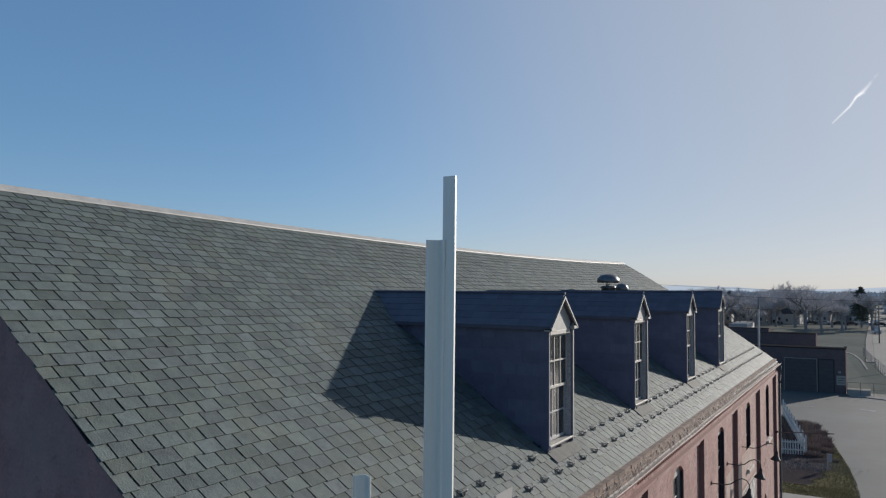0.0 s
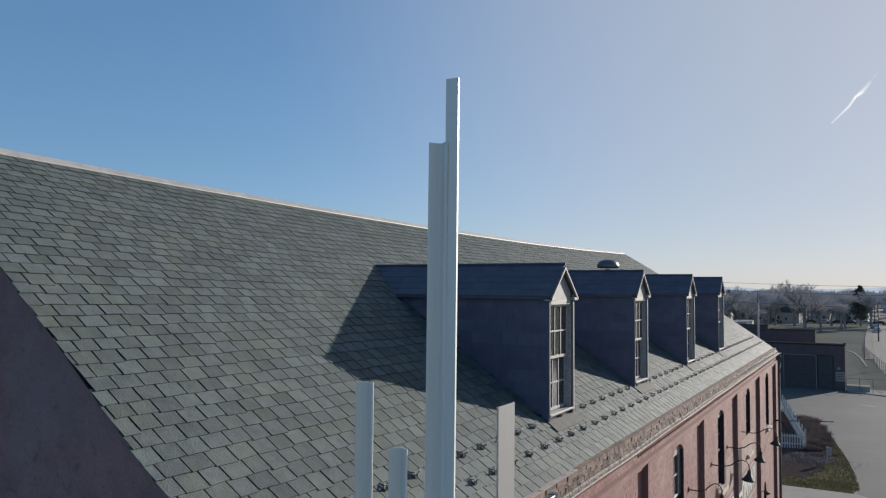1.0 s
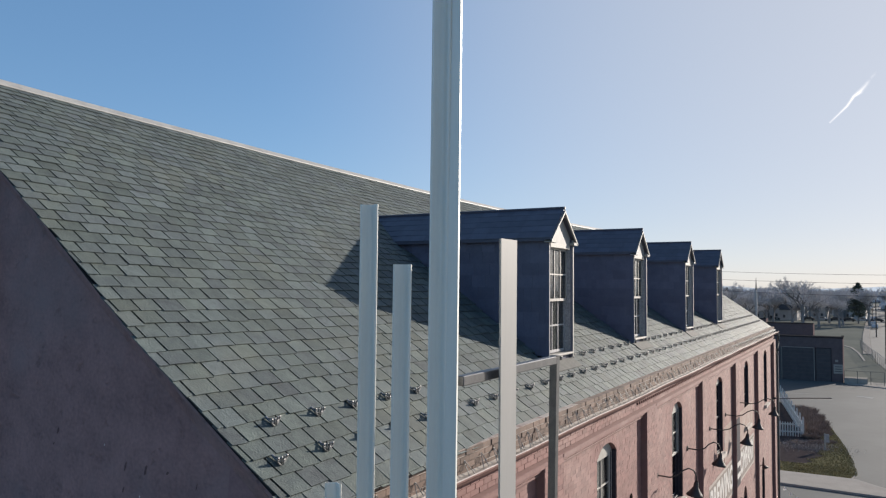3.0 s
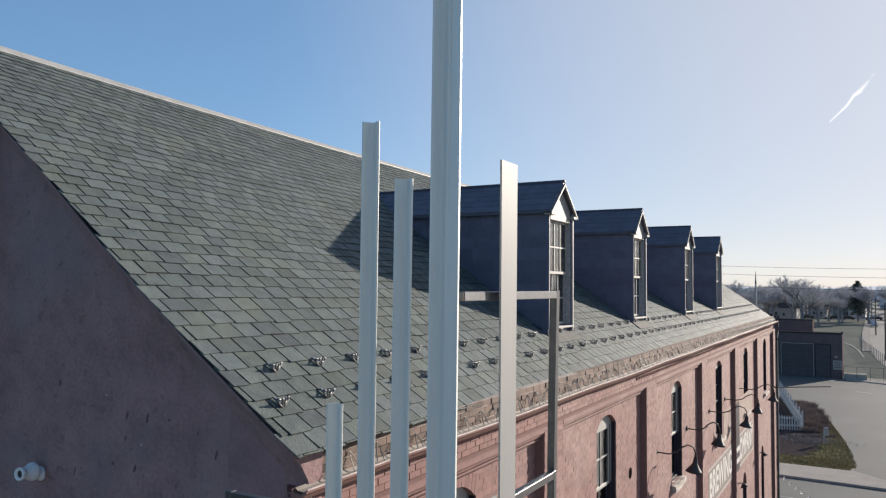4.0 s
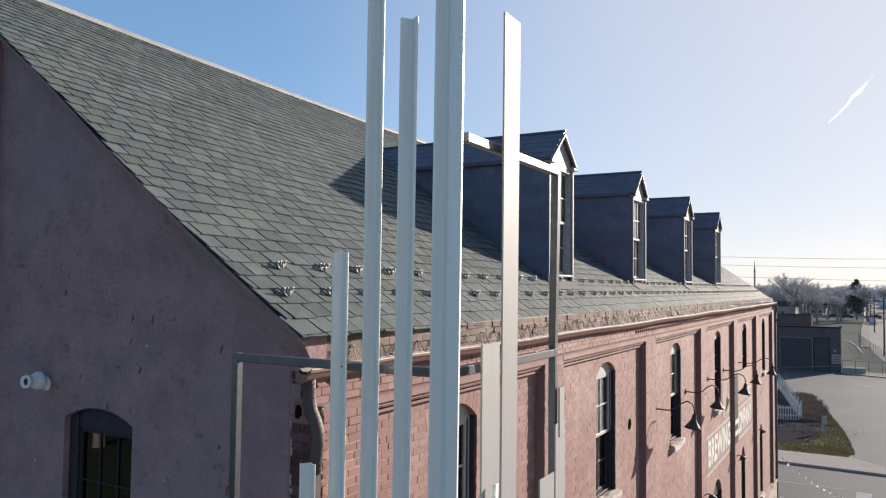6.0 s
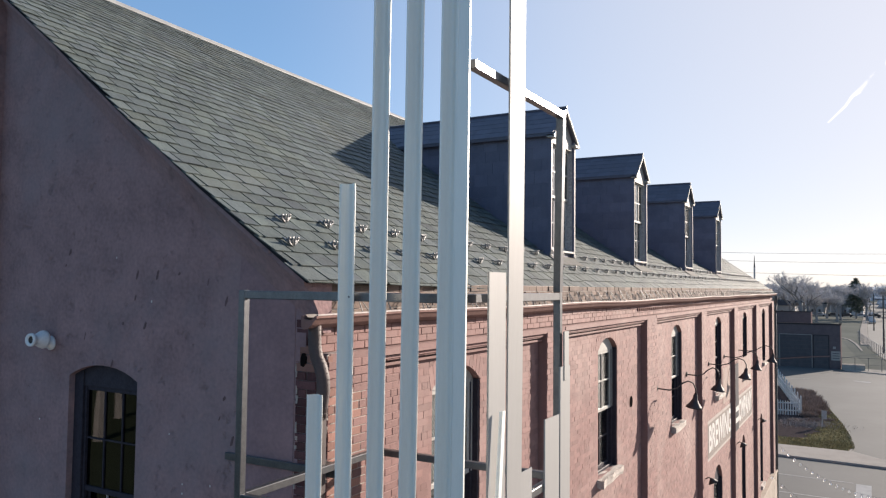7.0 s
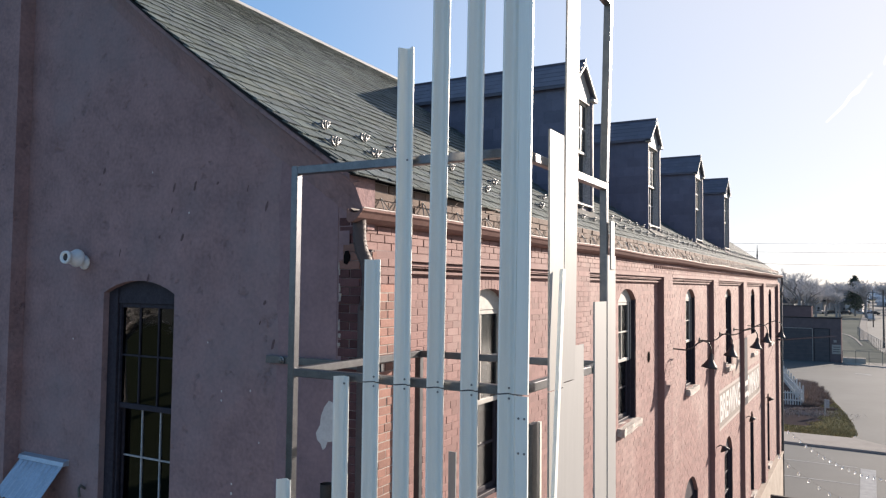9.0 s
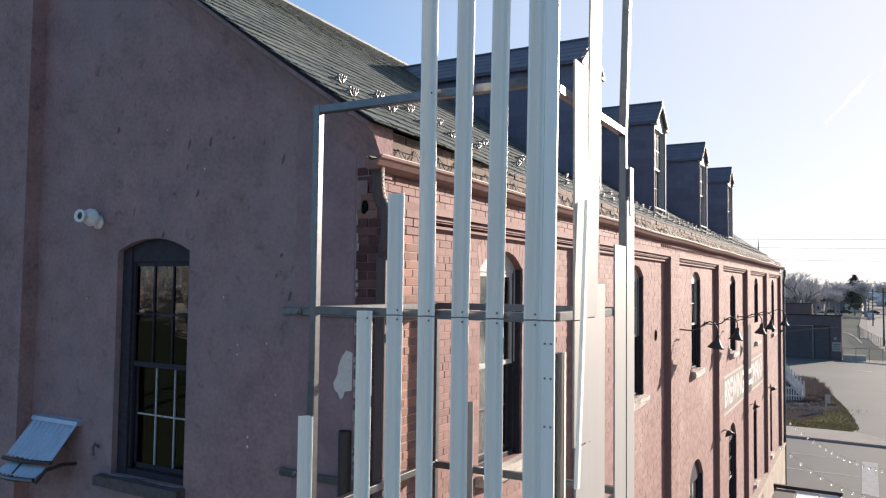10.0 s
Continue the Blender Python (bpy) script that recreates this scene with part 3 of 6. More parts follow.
gprism(bm, -7.6, RX, 0, 0, rake(-7.6) - 0.02, rake(RX) - 0.02, -0.16, -0.001)
gprism(bm, RX, -4.34, 0, 0, rake(RX) - 0.02, rake(-4.34) - 0.02, -0.16, -0.001)
part("chimney_breast", bm, M_stucco, gable)
# an added stucco cove fills the dark gap under the overhanging verge slates
bm = bmesh.new()
rings = []
for i in range(33):
    x = RX + (0.06 - RX) * i / 32
    d, z = -near_y(x) - 0.05, rake(x) - 0.004
    rings.append([bm.verts.new((x, y, zz)) for y, zz in ((-0.001, z - 1.7 * d), (-0.3 * d, z - 0.95 * d), (-0.7 * d, z - 0.35 * d), (-d, z - 0.04), (-d, z), (0.1, z), (0.1, z - 1.7 * d))])
for p, q in zip(rings, rings[1:]):
    for k in range(7):
        bm.faces.new((p[k], p[(k + 1) % 7], q[(k + 1) % 7], q[k]))
bm.faces.new(rings[0][::-1]), bm.faces.new(rings[-1])
part("verge_fillet", bm, M_stucco, gable)
# the corner where the stucco has broken away from the brick
part("corner_body", boxes((-0.2, 0.11, 0.004, 0.38, 0, 10.14), (-0.2, 0.02, 0.02, 0.38, 10.14, 10.55)), M_shademortar, gable)
ragged = bmesh.new()
zz = 6.5
while zz < 10.68:
    h = rnd.uniform(0.05, 0.16)
    e = -0.17 + 0.02 * math.sin(zz * 3.1) + rnd.uniform(-0.015, 0.015) + (0.2 if zz > 10.36 else 0.13 if zz > 10.25 else 0.06 if zz > 10.14 else 0)
    box(ragged, -0.205, e, -0.002 - rnd.uniform(0, 0.003), 0.022, zz, min(zz + h, 10.7))
    zz += h
part("broken_stucco_edge", ragged, M_smooth, gable)
crumbs = bmesh.new()
zz = 6.6
while zz < 10.1:
    w, h = rnd.uniform(0.012, 0.035), rnd.uniform(0.02, 0.09)
    for x0 in (0.119 - w, -0.198 + rnd.uniform(-0.01, 0.005)):
        if rnd.random() < 0.7:
            box(crumbs, x0, x0 + w * rnd.uniform(0.6, 1.0), -0.007 - rnd.uniform(0, 0.003), 0.01, zz, zz + h * rnd.uniform(0.6, 1.0))
    zz += h * rnd.uniform(0.8, 1.6)
bmesh.ops.subdivide_edges(crumbs, edges=list(crumbs.edges), cuts=1, use_grid_fill=True)
for v in crumbs.verts:
    v.co += noise.noise_vector(v.co * 31) * 0.006
part("crumbled_mortar", crumbs, M_mortar, gable, "pale crumbling mortar along the corner")
patch = bmesh.new()
ring = [(-0.276, 8.958), (-0.319, 8.906), (-0.351, 8.833), (-0.36, 8.762), (-0.398, 8.697), (-0.386, 8.645), (-0.351, 8.617), (-0.328, 8.571), (-0.301, 8.591), (-0.285, 8.636), (-0.22, 8.65), (-0.215, 8.94)]
extrude(patch, [(x, 0, z) for x, z in ring], (0, -0.006, 0), (0, 0.01, 0))
part("bare_patch", patch, M_peel, gable, "pale bare plaster patch")
# flat patch whose colour gives the dark of a cavity
ring = [(-0.15, 10.035), (-0.12, 10.025), (-0.1, 10.05), (-0.097, 10.1), (-0.112, 10.135), (-0.138, 10.13), (-0.152, 10.09)]
part("brick_cavity", extrude(bmesh.new(), [(x, 0, z) for x, z in ring], (0, -0.0115, 0), (0, 0.004, 0)), M_hole, gable, "near-black patch painted as the hole of a crumbled brick")
rows = int((10.42 - 7.2) / COURSE)
brick_me = {}


def piece(length, depth, material, key):
    """A shared brick mesh, lying along y, its outer face at x = 0."""
    k = (round(length, 3), round(depth, 3), key)
    if k not in brick_me:
        bm = boxes((-depth, 0, 0, k[0], 0, COURSE - GAP), bevel=0.003)
        brick_me[k] = mesh_of("brick", bm, material)
    return brick_me[k]


for r in range(rows):
    z = 7.2 + r * COURSE
    for x0, x1 in (((-0.2, 0.0), (0.01, 0.118)) if r % 2 else ((-0.2, -0.1), (-0.09, 0.118))):
        if z > 10.1:
            x1 = min(x1, 0.03)
            if x1 - x0 < 0.05:
                continue
        # a paler brick paints sunlight onto this broken patch
        lit = 9.96 < z < 10.19 and x0 < -0.05
        b = new("brick", piece(x1 - x0, 0.06, M_baldbrick if lit else M_corner, "bald" if lit else "corner"))
        b.matrix_basis = pose(x0, -0.004 + rnd.uniform(-0.004, 0.003), z + GAP / 2, 0, 0, -90)
        b.parent = gable
gw = thing("window_gable", "dark painted sash window with a segmental head in a stucco wall", "window", kind="structure")
a, b, s, sp, ap = GW


def gbox(*dims, bevel=0.004):
    """Boxes given as (along the gable x0, x1, inwards y0, y1, z0, z1)."""
    return boxes(*dims, bevel=bevel)


part("window_frame", gbox((a, a + 0.13, 0.06, 0.17, s, sp + 0.05), (b - 0.07, b, 0.07, 0.17, s, sp + 0.05), (a, b, 0.07, 0.17, s, s + 0.06), (a, b, 0.075, 0.17, sp - 0.1, ap + 0.01)), M_darkpaint, gw)


def gsash(name, y, x0, x1, z0, z1, material):
    fw, bar = 0.05, 0.015
    sh = part(name, gbox((x0, x0 + fw, y, y + 0.04, z0, z1), (x1 - fw, x1, y, y + 0.04, z0, z1), (x0, x1, y, y + 0.04, z0, z0 + fw), (x0, x1, y, y + 0.04, z1 - fw, z1)), M_darkpaint, gw)
    for i in (1, 2):
        x = x0 + fw + (x1 - x0 - 2 * fw) * i / 3
        part("bar", gbox((x - bar / 2, x + bar / 2, y + 0.005, y + 0.035, z0 + fw, z1 - fw), bevel=0), material, sh)
    z = (z0 + z1) / 2
    part("bar", gbox((x0 + fw, x1 - fw, y + 0.007, y + 0.033, z - bar / 2, z + bar / 2), bevel=0), material, sh)
    p = part("pane", gbox((x0 + fw, x1 - fw, y + 0.018, y + 0.022, z0 + fw, z1 - fw), bevel=0), M_glass, sh)
    p.visible_shadow = False


part("inner_stop", gbox((a + 0.13, a + 0.155, 0.085, 0.12, s + 0.06, sp - 0.1), bevel=0.003), M_darkpaint, gw)
gsash("upper_sash", 0.095, a + 0.1, b - 0.01, 8.66, sp - 0.09, M_darkpaint)
gsash("lower_sash", 0.138, a + 0.12, b - 0.005, s + 0.06, 8.72, M_greybar)
bm = boxes((a - 0.13, b + 0.03, -0.1, 0.16, s - 0.11, s - 0.004))
bmesh.ops.subdivide_edges(bm, edges=list(bm.edges), cuts=4, use_grid_fill=True)
for v in bm.verts:
    v.co += noise.noise_vector(v.co * 8) * 0.016
part("window_sill", bm, M_darkstone, gw, "chipped dark stone sill")

# stone plinth under the far bays
part("plinth", boxes((-0.006, 0.17, 10.35, END, 0, 2.52), (-0.006, 0.2, 10.35, END, 2.52, 2.62), bevel=0.01), M_plinth, wall, "worn beige stone plinth")

# plain walls that close the building
solid("wall_west", boxes((LEFT, LEFT + 0.4, 0.38, 30.8, 0, rake(LEFT) - 0.1)), M_stucco, "plain rear wall", "wall", "structure")
bm = bmesh.new()
gprism(bm, LEFT, RX, 0, 0, rake(LEFT), ridge_z(31) - 0.1, 30.4, 30.8)
v = [bm.verts.new(c) for c in ((RX, 30.4, 0), (0.0, END - 0.4, 0), (0.0, END, 0), (RX, 30.8, 0), (RX, 30.4, ridge_z(31) - 0.1), (0.0, END - 0.4, 10.5), (0.0, END, 10.5), (RX, 30.8, ridge_z(31) - 0.1))]
for f in BOXF:
    bm.faces.new([v[i] for i in f])
solid("wall_north", bm, M_brick, "plain end wall", "wall", "structure")
solid("floor", boxes((LEFT + 0.4, -0.42, 0.38, 30.4, 6.3, 6.5)), M_concrete, "plain upper floor slab", "floor", "structure")

# ---- roof: deck, ridge, slates ----
def far_y(x):
    """The far rake runs slightly askew."""
    return 31.0 + (32.35 - 31.0) * (x - RX) / (0.13 - RX)


roof = thing("roof", "weathered grey-green slate roof", kind="structure", category="roof")
bm = bmesh.new()
XE = 0.0
TH = 0.035
XL = LEFT - 0.3


def deck_point(i, u, side, low):
    x = RX + (XE - 0.1 - RX) * i / 6 if side > 0 else RX + (XL - RX) * i / 6
    y0 = near_y(x) + 0.03
    y = y0 + (far_y(x if side > 0 else RX) - y0) * u ** 1.8
    if side > 0:
        x = course_x(x, y)
    z = roof_z(x, y) if side > 0 else roof_z(2 * RX - x, y)
    return bm.verts.new((x, y, z - (TH if low else 0.012)))


for side in (1, -1):
    grids = [[[deck_point(i, k / 24, side, low) for k in range(25)] for i in range(7)] for low in (True, False)]
    for g in grids:
        for i in range(6):
            for k in range(24):
                bm.faces.new((g[i][k], g[i + 1][k], g[i + 1][k + 1], g[i][k + 1]))
    a, b = grids
    for i in range(6):
        for k in (0, 24):
            bm.faces.new((a[i][k], a[i + 1][k], b[i + 1][k], b[i][k]))
    for k in range(24):
        bm.faces.new((a[6][k], a[6][k + 1], b[6][k + 1], b[6][k]))
part("deck", bm, M_deck, roof)
bm = bmesh.new()
rings = []
for i in range(33):
    y = -0.13 + (far_y(RX) + 0.15) * i / 32
    zr = ridge_z(y) + 0.006 * noise.noise(Vector((0, y * 1.3, 0)))
    rings.append([bm.verts.new((RX + dx, y, zr + dz)) for dx, dz in ((0.12, -0.055), (0.115, -0.035), (0.02, 0.05), (-0.02, 0.05), (-0.115, -0.035), (-0.12, -0.055), (0, 0.02))])
for p, q in zip(rings, rings[1:]):
    for k in range(7):
        bm.faces.new((p[k], p[(k + 1) % 7], q[(k + 1) % 7], q[k]))
bm.faces.new(rings[0][::-1]), bm.faces.new(rings[-1])
part("ridge_cap", bm, M_ridge, roof, "pale mortared ridge cap")

DORMERS = [(6.8, 7.86), (11.82, 12.81), (17.17, 18.13), (22.22, 23.15)]
DX = -0.76                     # plane of the dormer fronts
EXPO, SW = 0.153, 0.258        # slate course in plan, slate width


def slate_list():
    out = []
    n = int((XE + 0.02 - RX) / EXPO)
    for r in range(-1, n):
        x = XE - 0.07 - r * EXPO
        edge_y = near_y(x)
        y = -0.31 - (r % 2) * SW / 2 - rnd.uniform(0, 0.02)
        base = x - EXPO
        top = far_y(x - EXPO / 2) + 0.03
        while y < top:
            w = SW * rnd.uniform(0.9, 1.1)
            p, q = max(y, edge_y + rnd.uniform(-0.03, 0.02)), min(y + w, top)
            m = (p + q) / 2
            hid = any(a + 0.03 < m < b - 0.03 and x - EXPO < DX - 0.1 and roof_z(x, m) < 13.05 for a, b in DORMERS)
            if q - p > 0.05 and not hid:
                # the lowest course creeps out over the gutter towards the far end
                out.append((r, base + 0.012 + 0.17 * m / END if r < 0 else x, p, q))
            y += w
    return out


def slate_verts(x, p, q, jit, low_course=False):
    """Eight corners of a slate whose lower edge rests on the course below."""
    y = (p + q) / 2
    up = up_slope(x, y)
    out = Vector((up.z, 0, -up.x))
    th = out * 0.0075
    g = 0.009 + jit[3]

    def corners(y):
        lo, hi = course_x(x, y), course_x(x - EXPO * 1.25, y)
        low = Vector((lo, y, roof_z(lo, y))) + out * (0.0165 + jit[0] - (0.01 if low_course else 0)) + up * jit[1]
        return low, Vector((hi, y, roof_z(hi, y))) + out * 0.002
    a, b = corners(p + g)
    c, d = corners(q - g)
    c += up * jit[2]
    return [a - th, c - th, d - th, b - th, a, c, d, b]


def slate_jitter():
    slip = rnd.uniform(-0.03, 0.0) if rnd.random() < 0.04 else rnd.uniform(-0.01, 0.01)
    return rnd.uniform(-0.003, 0.004), slip, rnd.uniform(-0.01, 0.01), rnd.uniform(-0.002, 0.003)


SLF = ((4, 5, 6, 7), (0, 1, 5, 4), (1, 2, 6, 5), (3, 0, 4, 7))
slates = slate_list()


def is_near(s):
    return s[2] < 3.2 and s[1] > -3.4


near_slates = sorted([s for s in slates if is_near(s)], key=lambda s: s[2] - s[1])[:300]
chosen = {(s[0], s[2]) for s in near_slates}
verts, faces = [], []
for r, x, p, q in slates:
    if (r, p) in chosen:
        continue
    i = len(verts)
    verts += slate_verts(x, p, q, slate_jitter(), r < 0)
    faces += [tuple(i + k for k in c) for c in SLF]
rest = joined("slate_courses", verts, faces, M_slate, roof)
rest["kind"] = "stuff"

# ---- dormers ----
def dormer(y0, y1, label):
    d = thing("dormer", label, "dormer", "dormers along the roof")
    ze, za = 13.2, 13.65
    ym = (y0 + y1) / 2
    zb = roof_z(DX, ym)
    back = roof_x(ze, ym)
    for y, ya in ((y0, y0 + 0.06), (y1 - 0.06, y1)):
        bm = bmesh.new()
        pts = [(DX, zb - 0.02), (DX, ze), (back - 0.05, ze), (back - 0.05, roof_z(back, ym) - 0.02)]
        extrude(bm, [(x, 0, z) for x, z in pts], (0, y, 0), (0, ya, 0))
        part("cheek", bm, M_clad, d, "dark slate-hung cheek")
    # slates hung on the near cheek, course by course
    vs, fs = [], []
    r = 0
    z = zb + 0.02
    while z < ze - 0.05:
        xs0, xs1 = roof_x(z + 0.05, ym), DX
        x = xs1 - (r % 2) * 0.14
        while x > xs0:
            q = max(x - 0.28 * rnd.uniform(0.92, 1.08), xs0)
            i = len(vs)
            j = rnd.uniform(0.005, 0.008)
            h = min(0.21, ze - z)
            vs += [(q + 0.003, y0 - j, z), (x - 0.003, y0 - j, z), (x - 0.003, y0 - 0.001, z), (q + 0.003, y0 - 0.001, z),
                   (q + 0.003, y0 - 0.004, z + h), (x - 0.003, y0 - 0.004, z + h), (x - 0.003, y0 - 0.001, z + h), (q + 0.003, y0 - 0.001, z + h)]
            fs += [tuple(i + k for k in c) for c in BOXF]
            x = q
        z += 0.2
        r += 1
    hung = joined("slate_hanging", vs, fs, M_clad, d)
    hung["kind"] = "stuff"
    # roof slopes with overhang
    ov, rb = 0.09, roof_x(za, ym)
    slope = (za - ze) / (ym - y0)
    for side in (-1, 1):
        bm = bmesh.new()
        ye = ym + side * (ym - y0 + 0.09)
        zlow = ze - slope * 0.09
        bx = roof_x(zlow, ym)
        t = 0.05
        pts = [(DX + ov, ym, za), (DX + ov, ye, zlow), (bx - 0.05, ye, zlow), (rb - 0.08, ym, za)]
        lo = [bm.verts.new(p) for p in pts]
        hi = [bm.verts.new((x, y, z + t)) for x, y, z in pts]
        for k in range(4):
            bm.faces.new((lo[k], lo[(k + 1) % 4], hi[(k + 1) % 4], hi[k]))
        bm.faces.new(lo[::-1]), bm.faces.new(hi)
        rf = part("roof_slope", bm, M_dorroof, d, "dark shingled dormer roof")
        # courses of shingles
        vs, fs = [], []
        for c in range(5):
            u0, u1 = c / 5, (c + 1) / 5 + 0.03
            x = DX + ov + 0.01
            while x > bx + (rb - bx) * (1 - u0) * 0 - 0.02 + (rb - bx) * u0:
                q = max(x - 0.3, bx + (rb - bx) * u0 - 0.05)
                i = len(vs)
                a0 = (ye + (ym - ye) * u0, zlow + (za - zlow) * u0 + t + 0.009 + rnd.uniform(0, 0.003))
                a1 = (ye + (ym - ye) * min(u1, 1), zlow + (za - zlow) * min(u1, 1) + t + 0.004)
                vs += [(q + 0.003, a0[0], a0[1]), (x - 0.003, a0[0], a0[1]), (x - 0.003, a1[0], a1[1]), (q + 0.003, a1[0], a1[1]),
                       (q + 0.003, a0[0], a0[1] - 0.014), (x - 0.003, a0[0], a0[1] - 0.014)]
                fs += [(i, i + 1, i + 2, i + 3), (i, i + 1, i + 5, i + 4)]
                x = q
                if q <= bx + (rb - bx) * u0 - 0.04:
                    break
        sh = joined("shingles", vs, fs, M_dorroof, rf)
        sh["kind"] = "stuff"
        # barge board along the gable edge
        bm = bmesh.new()
        s0, s1 = Vector((0, ye, zlow)), Vector((0, ym, za))
        sec = [(DX + ov - 0.005, s0.y, s0.z - 0.02), (DX + ov - 0.005, s1.y, s1.z - 0.026), (DX + ov - 0.005, s1.y, s1.z + 0.015), (DX + ov - 0.005, s0.y, s0.z + 0.015)]
        extrude(bm, sec, (0, 0, 0), (0.03, 0, 0))
        part("barge_board", bm, M_white, d, "weathered white barge board")
        part("eave_return", boxes((DX - 0.02, DX + ov + 0.02, *sorted((ye, ym + side * (ym - y0 - 0.1))), ze - 0.1, ze - 0.05), bevel=0.005), M_white, d)
    bm = bmesh.new()
    tube(bm, [(DX + ov + 0.02, ym, za + 0.06), (rb - 0.1, ym, za + 0.06)], 0.025, 6)
    part("ridge_roll", bm, M_dorroof, d)
    # front: pilaster boards, pediment, lintel, sill, two sashes
    part("corner_board", boxes((DX - 0.02, DX + 0.03, y0 - 0.012, y0 + 0.05, zb + 0.03, ze), bevel=0.004), M_clad, d, "dark corner board")
    # the far board's dark tone paints the shade on its inner side
    part("corner_board", boxes((DX - 0.28, DX + 0.05, y1 - 0.06, y1 + 0.012, zb + 0.03, ze), bevel=0.004), M_clad, d, "dark corner board")
    part("edge_trim", boxes((DX + 0.03, DX + 0.04, y0 - 0.014, y0 + 0.008, zb + 0.03, ze), bevel=0.003), M_white, d, "thin white edge trim")
    part("edge_trim", boxes((DX + 0.05, DX + 0.062, y1 - 0.03, y1 + 0.016, zb + 0.03, ze), bevel=0.003), M_white, d, "thin white edge trim")
    bm = bmesh.new()
    extrude(bm, [(0, y0 + 0.02, ze - 0.12), (0, y1 - 0.02, ze - 0.12), (0, y1 - 0.02, ze), (0, ym, za - 0.02), (0, y0 + 0.02, ze)], (DX - 0.03, 0, 0), (DX + 0.02, 0, 0))
    part("pediment", bm, M_ridge, d, "pale weathered pediment")
    part("lintel", boxes((DX - 0.1, DX + 0.03, y0 + 0.07, y1 - 0.08, ze - 0.17, ze - 0.1), bevel=0.006), M_white, d)
    part("window_sill", boxes((DX - 0.26, DX + 0.06, y0 + 0.0, y1 + 0.0, zb + 0.09, zb + 0.125), bevel=0.006), M_white, d)
    part("front_board", boxes((DX - 0.04, DX - 0.005, y0 + 0.06, y1 - 0.06, zb - 0.03, zb + 0.1)), M_clad, d)
    w0, w1, zt = y0 + 0.07, y1 - 0.055, ze - 0.16
    zm = zb + 0.14 + (zt - zb - 0.14) * 0.5
    # grey board added to brighten the reveal, which is in deep shade
    part("far_reveal", boxes((DX - 0.2, DX + 0.03, y1 - 0.072, y1 - 0.063, zb + 0.13, zt), bevel=0.002), M_greybar, d, "grey board added to lighten the far reveal")
    part("window_jamb", boxes((DX - 0.24, DX - 0.02, w0 - 0.03, w0 + 0.02, zb + 0.13, zt), bevel=0.004), M_clad, d)

    def half(x, z0, z1, name, paint):
        fw = 0.045
        s = part(name, boxes((x, x + 0.035, w0 + 0.02, w0 + 0.02 + fw, z0, z1), (x, x + 0.035, w1 - 0.02 - fw, w1 - 0.02, z0, z1),
                             (x, x + 0.035, w0 + 0.02, w1 - 0.02, z0, z0 + fw), (x, x + 0.035, w0 + 0.02, w1 - 0.02, z1 - fw, z1), bevel=0.003), paint, d)
        for i in (1, 2):
            y = w0 + 0.02 + fw + (w1 - w0 - 0.04 - 2 * fw) * i / 3
            part("bar", boxes((x + 0.005, x + 0.03, y - 0.012, y + 0.012, z0 + fw, z1 - fw)), paint, s)
        zc = (z0 + z1) / 2
        part("bar", boxes((x + 0.007, x + 0.028, w0 + 0.06, w1 - 0.06, zc - 0.012, zc + 0.012)), paint, s)
        p = part("pane", boxes((x + 0.014, x + 0.018, w0 + 0.06, w1 - 0.06, z0 + fw - 0.004, z1 - fw + 0.004)), M_oldglass, s)
        p.visible_shadow = False

    half(DX - 0.065, zm - 0.02, zt, "upper_sash", M_white)
    half(DX - 0.105, zb + 0.14, zm + 0.03, "lower_sash", M_greybar)
    # lead apron on the slates
    bm = bmesh.new()
    a = [(DX + 0.02, roof_z(DX + 0.02, ym) + 0.04), (DX + 0.2, roof_z(DX + 0.2, ym) + 0.036), (DX + 0.2, roof_z(DX + 0.2, ym) + 0.026), (DX + 0.02, roof_z(DX + 0.02, ym) + 0.02)]
    extrude(bm, [(x, 0, z) for x, z in a], (0, y0 - 0.05, 0), (0, y1 + 0.05, 0))
    part("lead_apron", bm, M_lead, d, "pale lead apron")
    return d


for i, (a, b) in enumerate(DORMERS):
    dormer(a, b, "tall narrow gabled dormer with dark cheeks and white sash window")

# ---- roof ventilators ----
def ventilator(x, y, r, h, tag):
    zb = roof_z(x, y)
    v = thing("roof_ventilator", tag, "vent", "roof ventilators")
    bm = lathe(bmesh.new(), [(r * 0.62, -0.35), (r * 0.62, h * 0.55), (r * 0.7, h * 0.56), (r * 0.7, h * 0.6), (r * 0.6, h * 0.62)], pose(x, y, zb), 20)
    part("neck", bm, M_steel, v, smooth=True)
    bm = lathe(bmesh.new(), [(r * 0.9, h * 0.72), (r, h * 0.74), (r, h * 0.8), (r * 0.94, h * 0.87), (r * 0.74, h * 0.95), (r * 0.4, h * 0.99), (0.001, h)], pose(x, y, zb), 20)
    part("cap", bm, M_steel, v, "domed metal cap", smooth=True)
    part("strut", boxes((x - 0.02, x + 0.02, y - r * 0.6, y + r * 0.6, zb + h * 0.55, zb + h * 0.7)), M_steel, v)


ventilator(-3.85, 19.95, 0.37, 1.06, "round galvanised mushroom ventilator on the slates")
ventilator(-3.62, 20.75, 0.22, 0.9, "small galvanised ventilator beside the larger one")

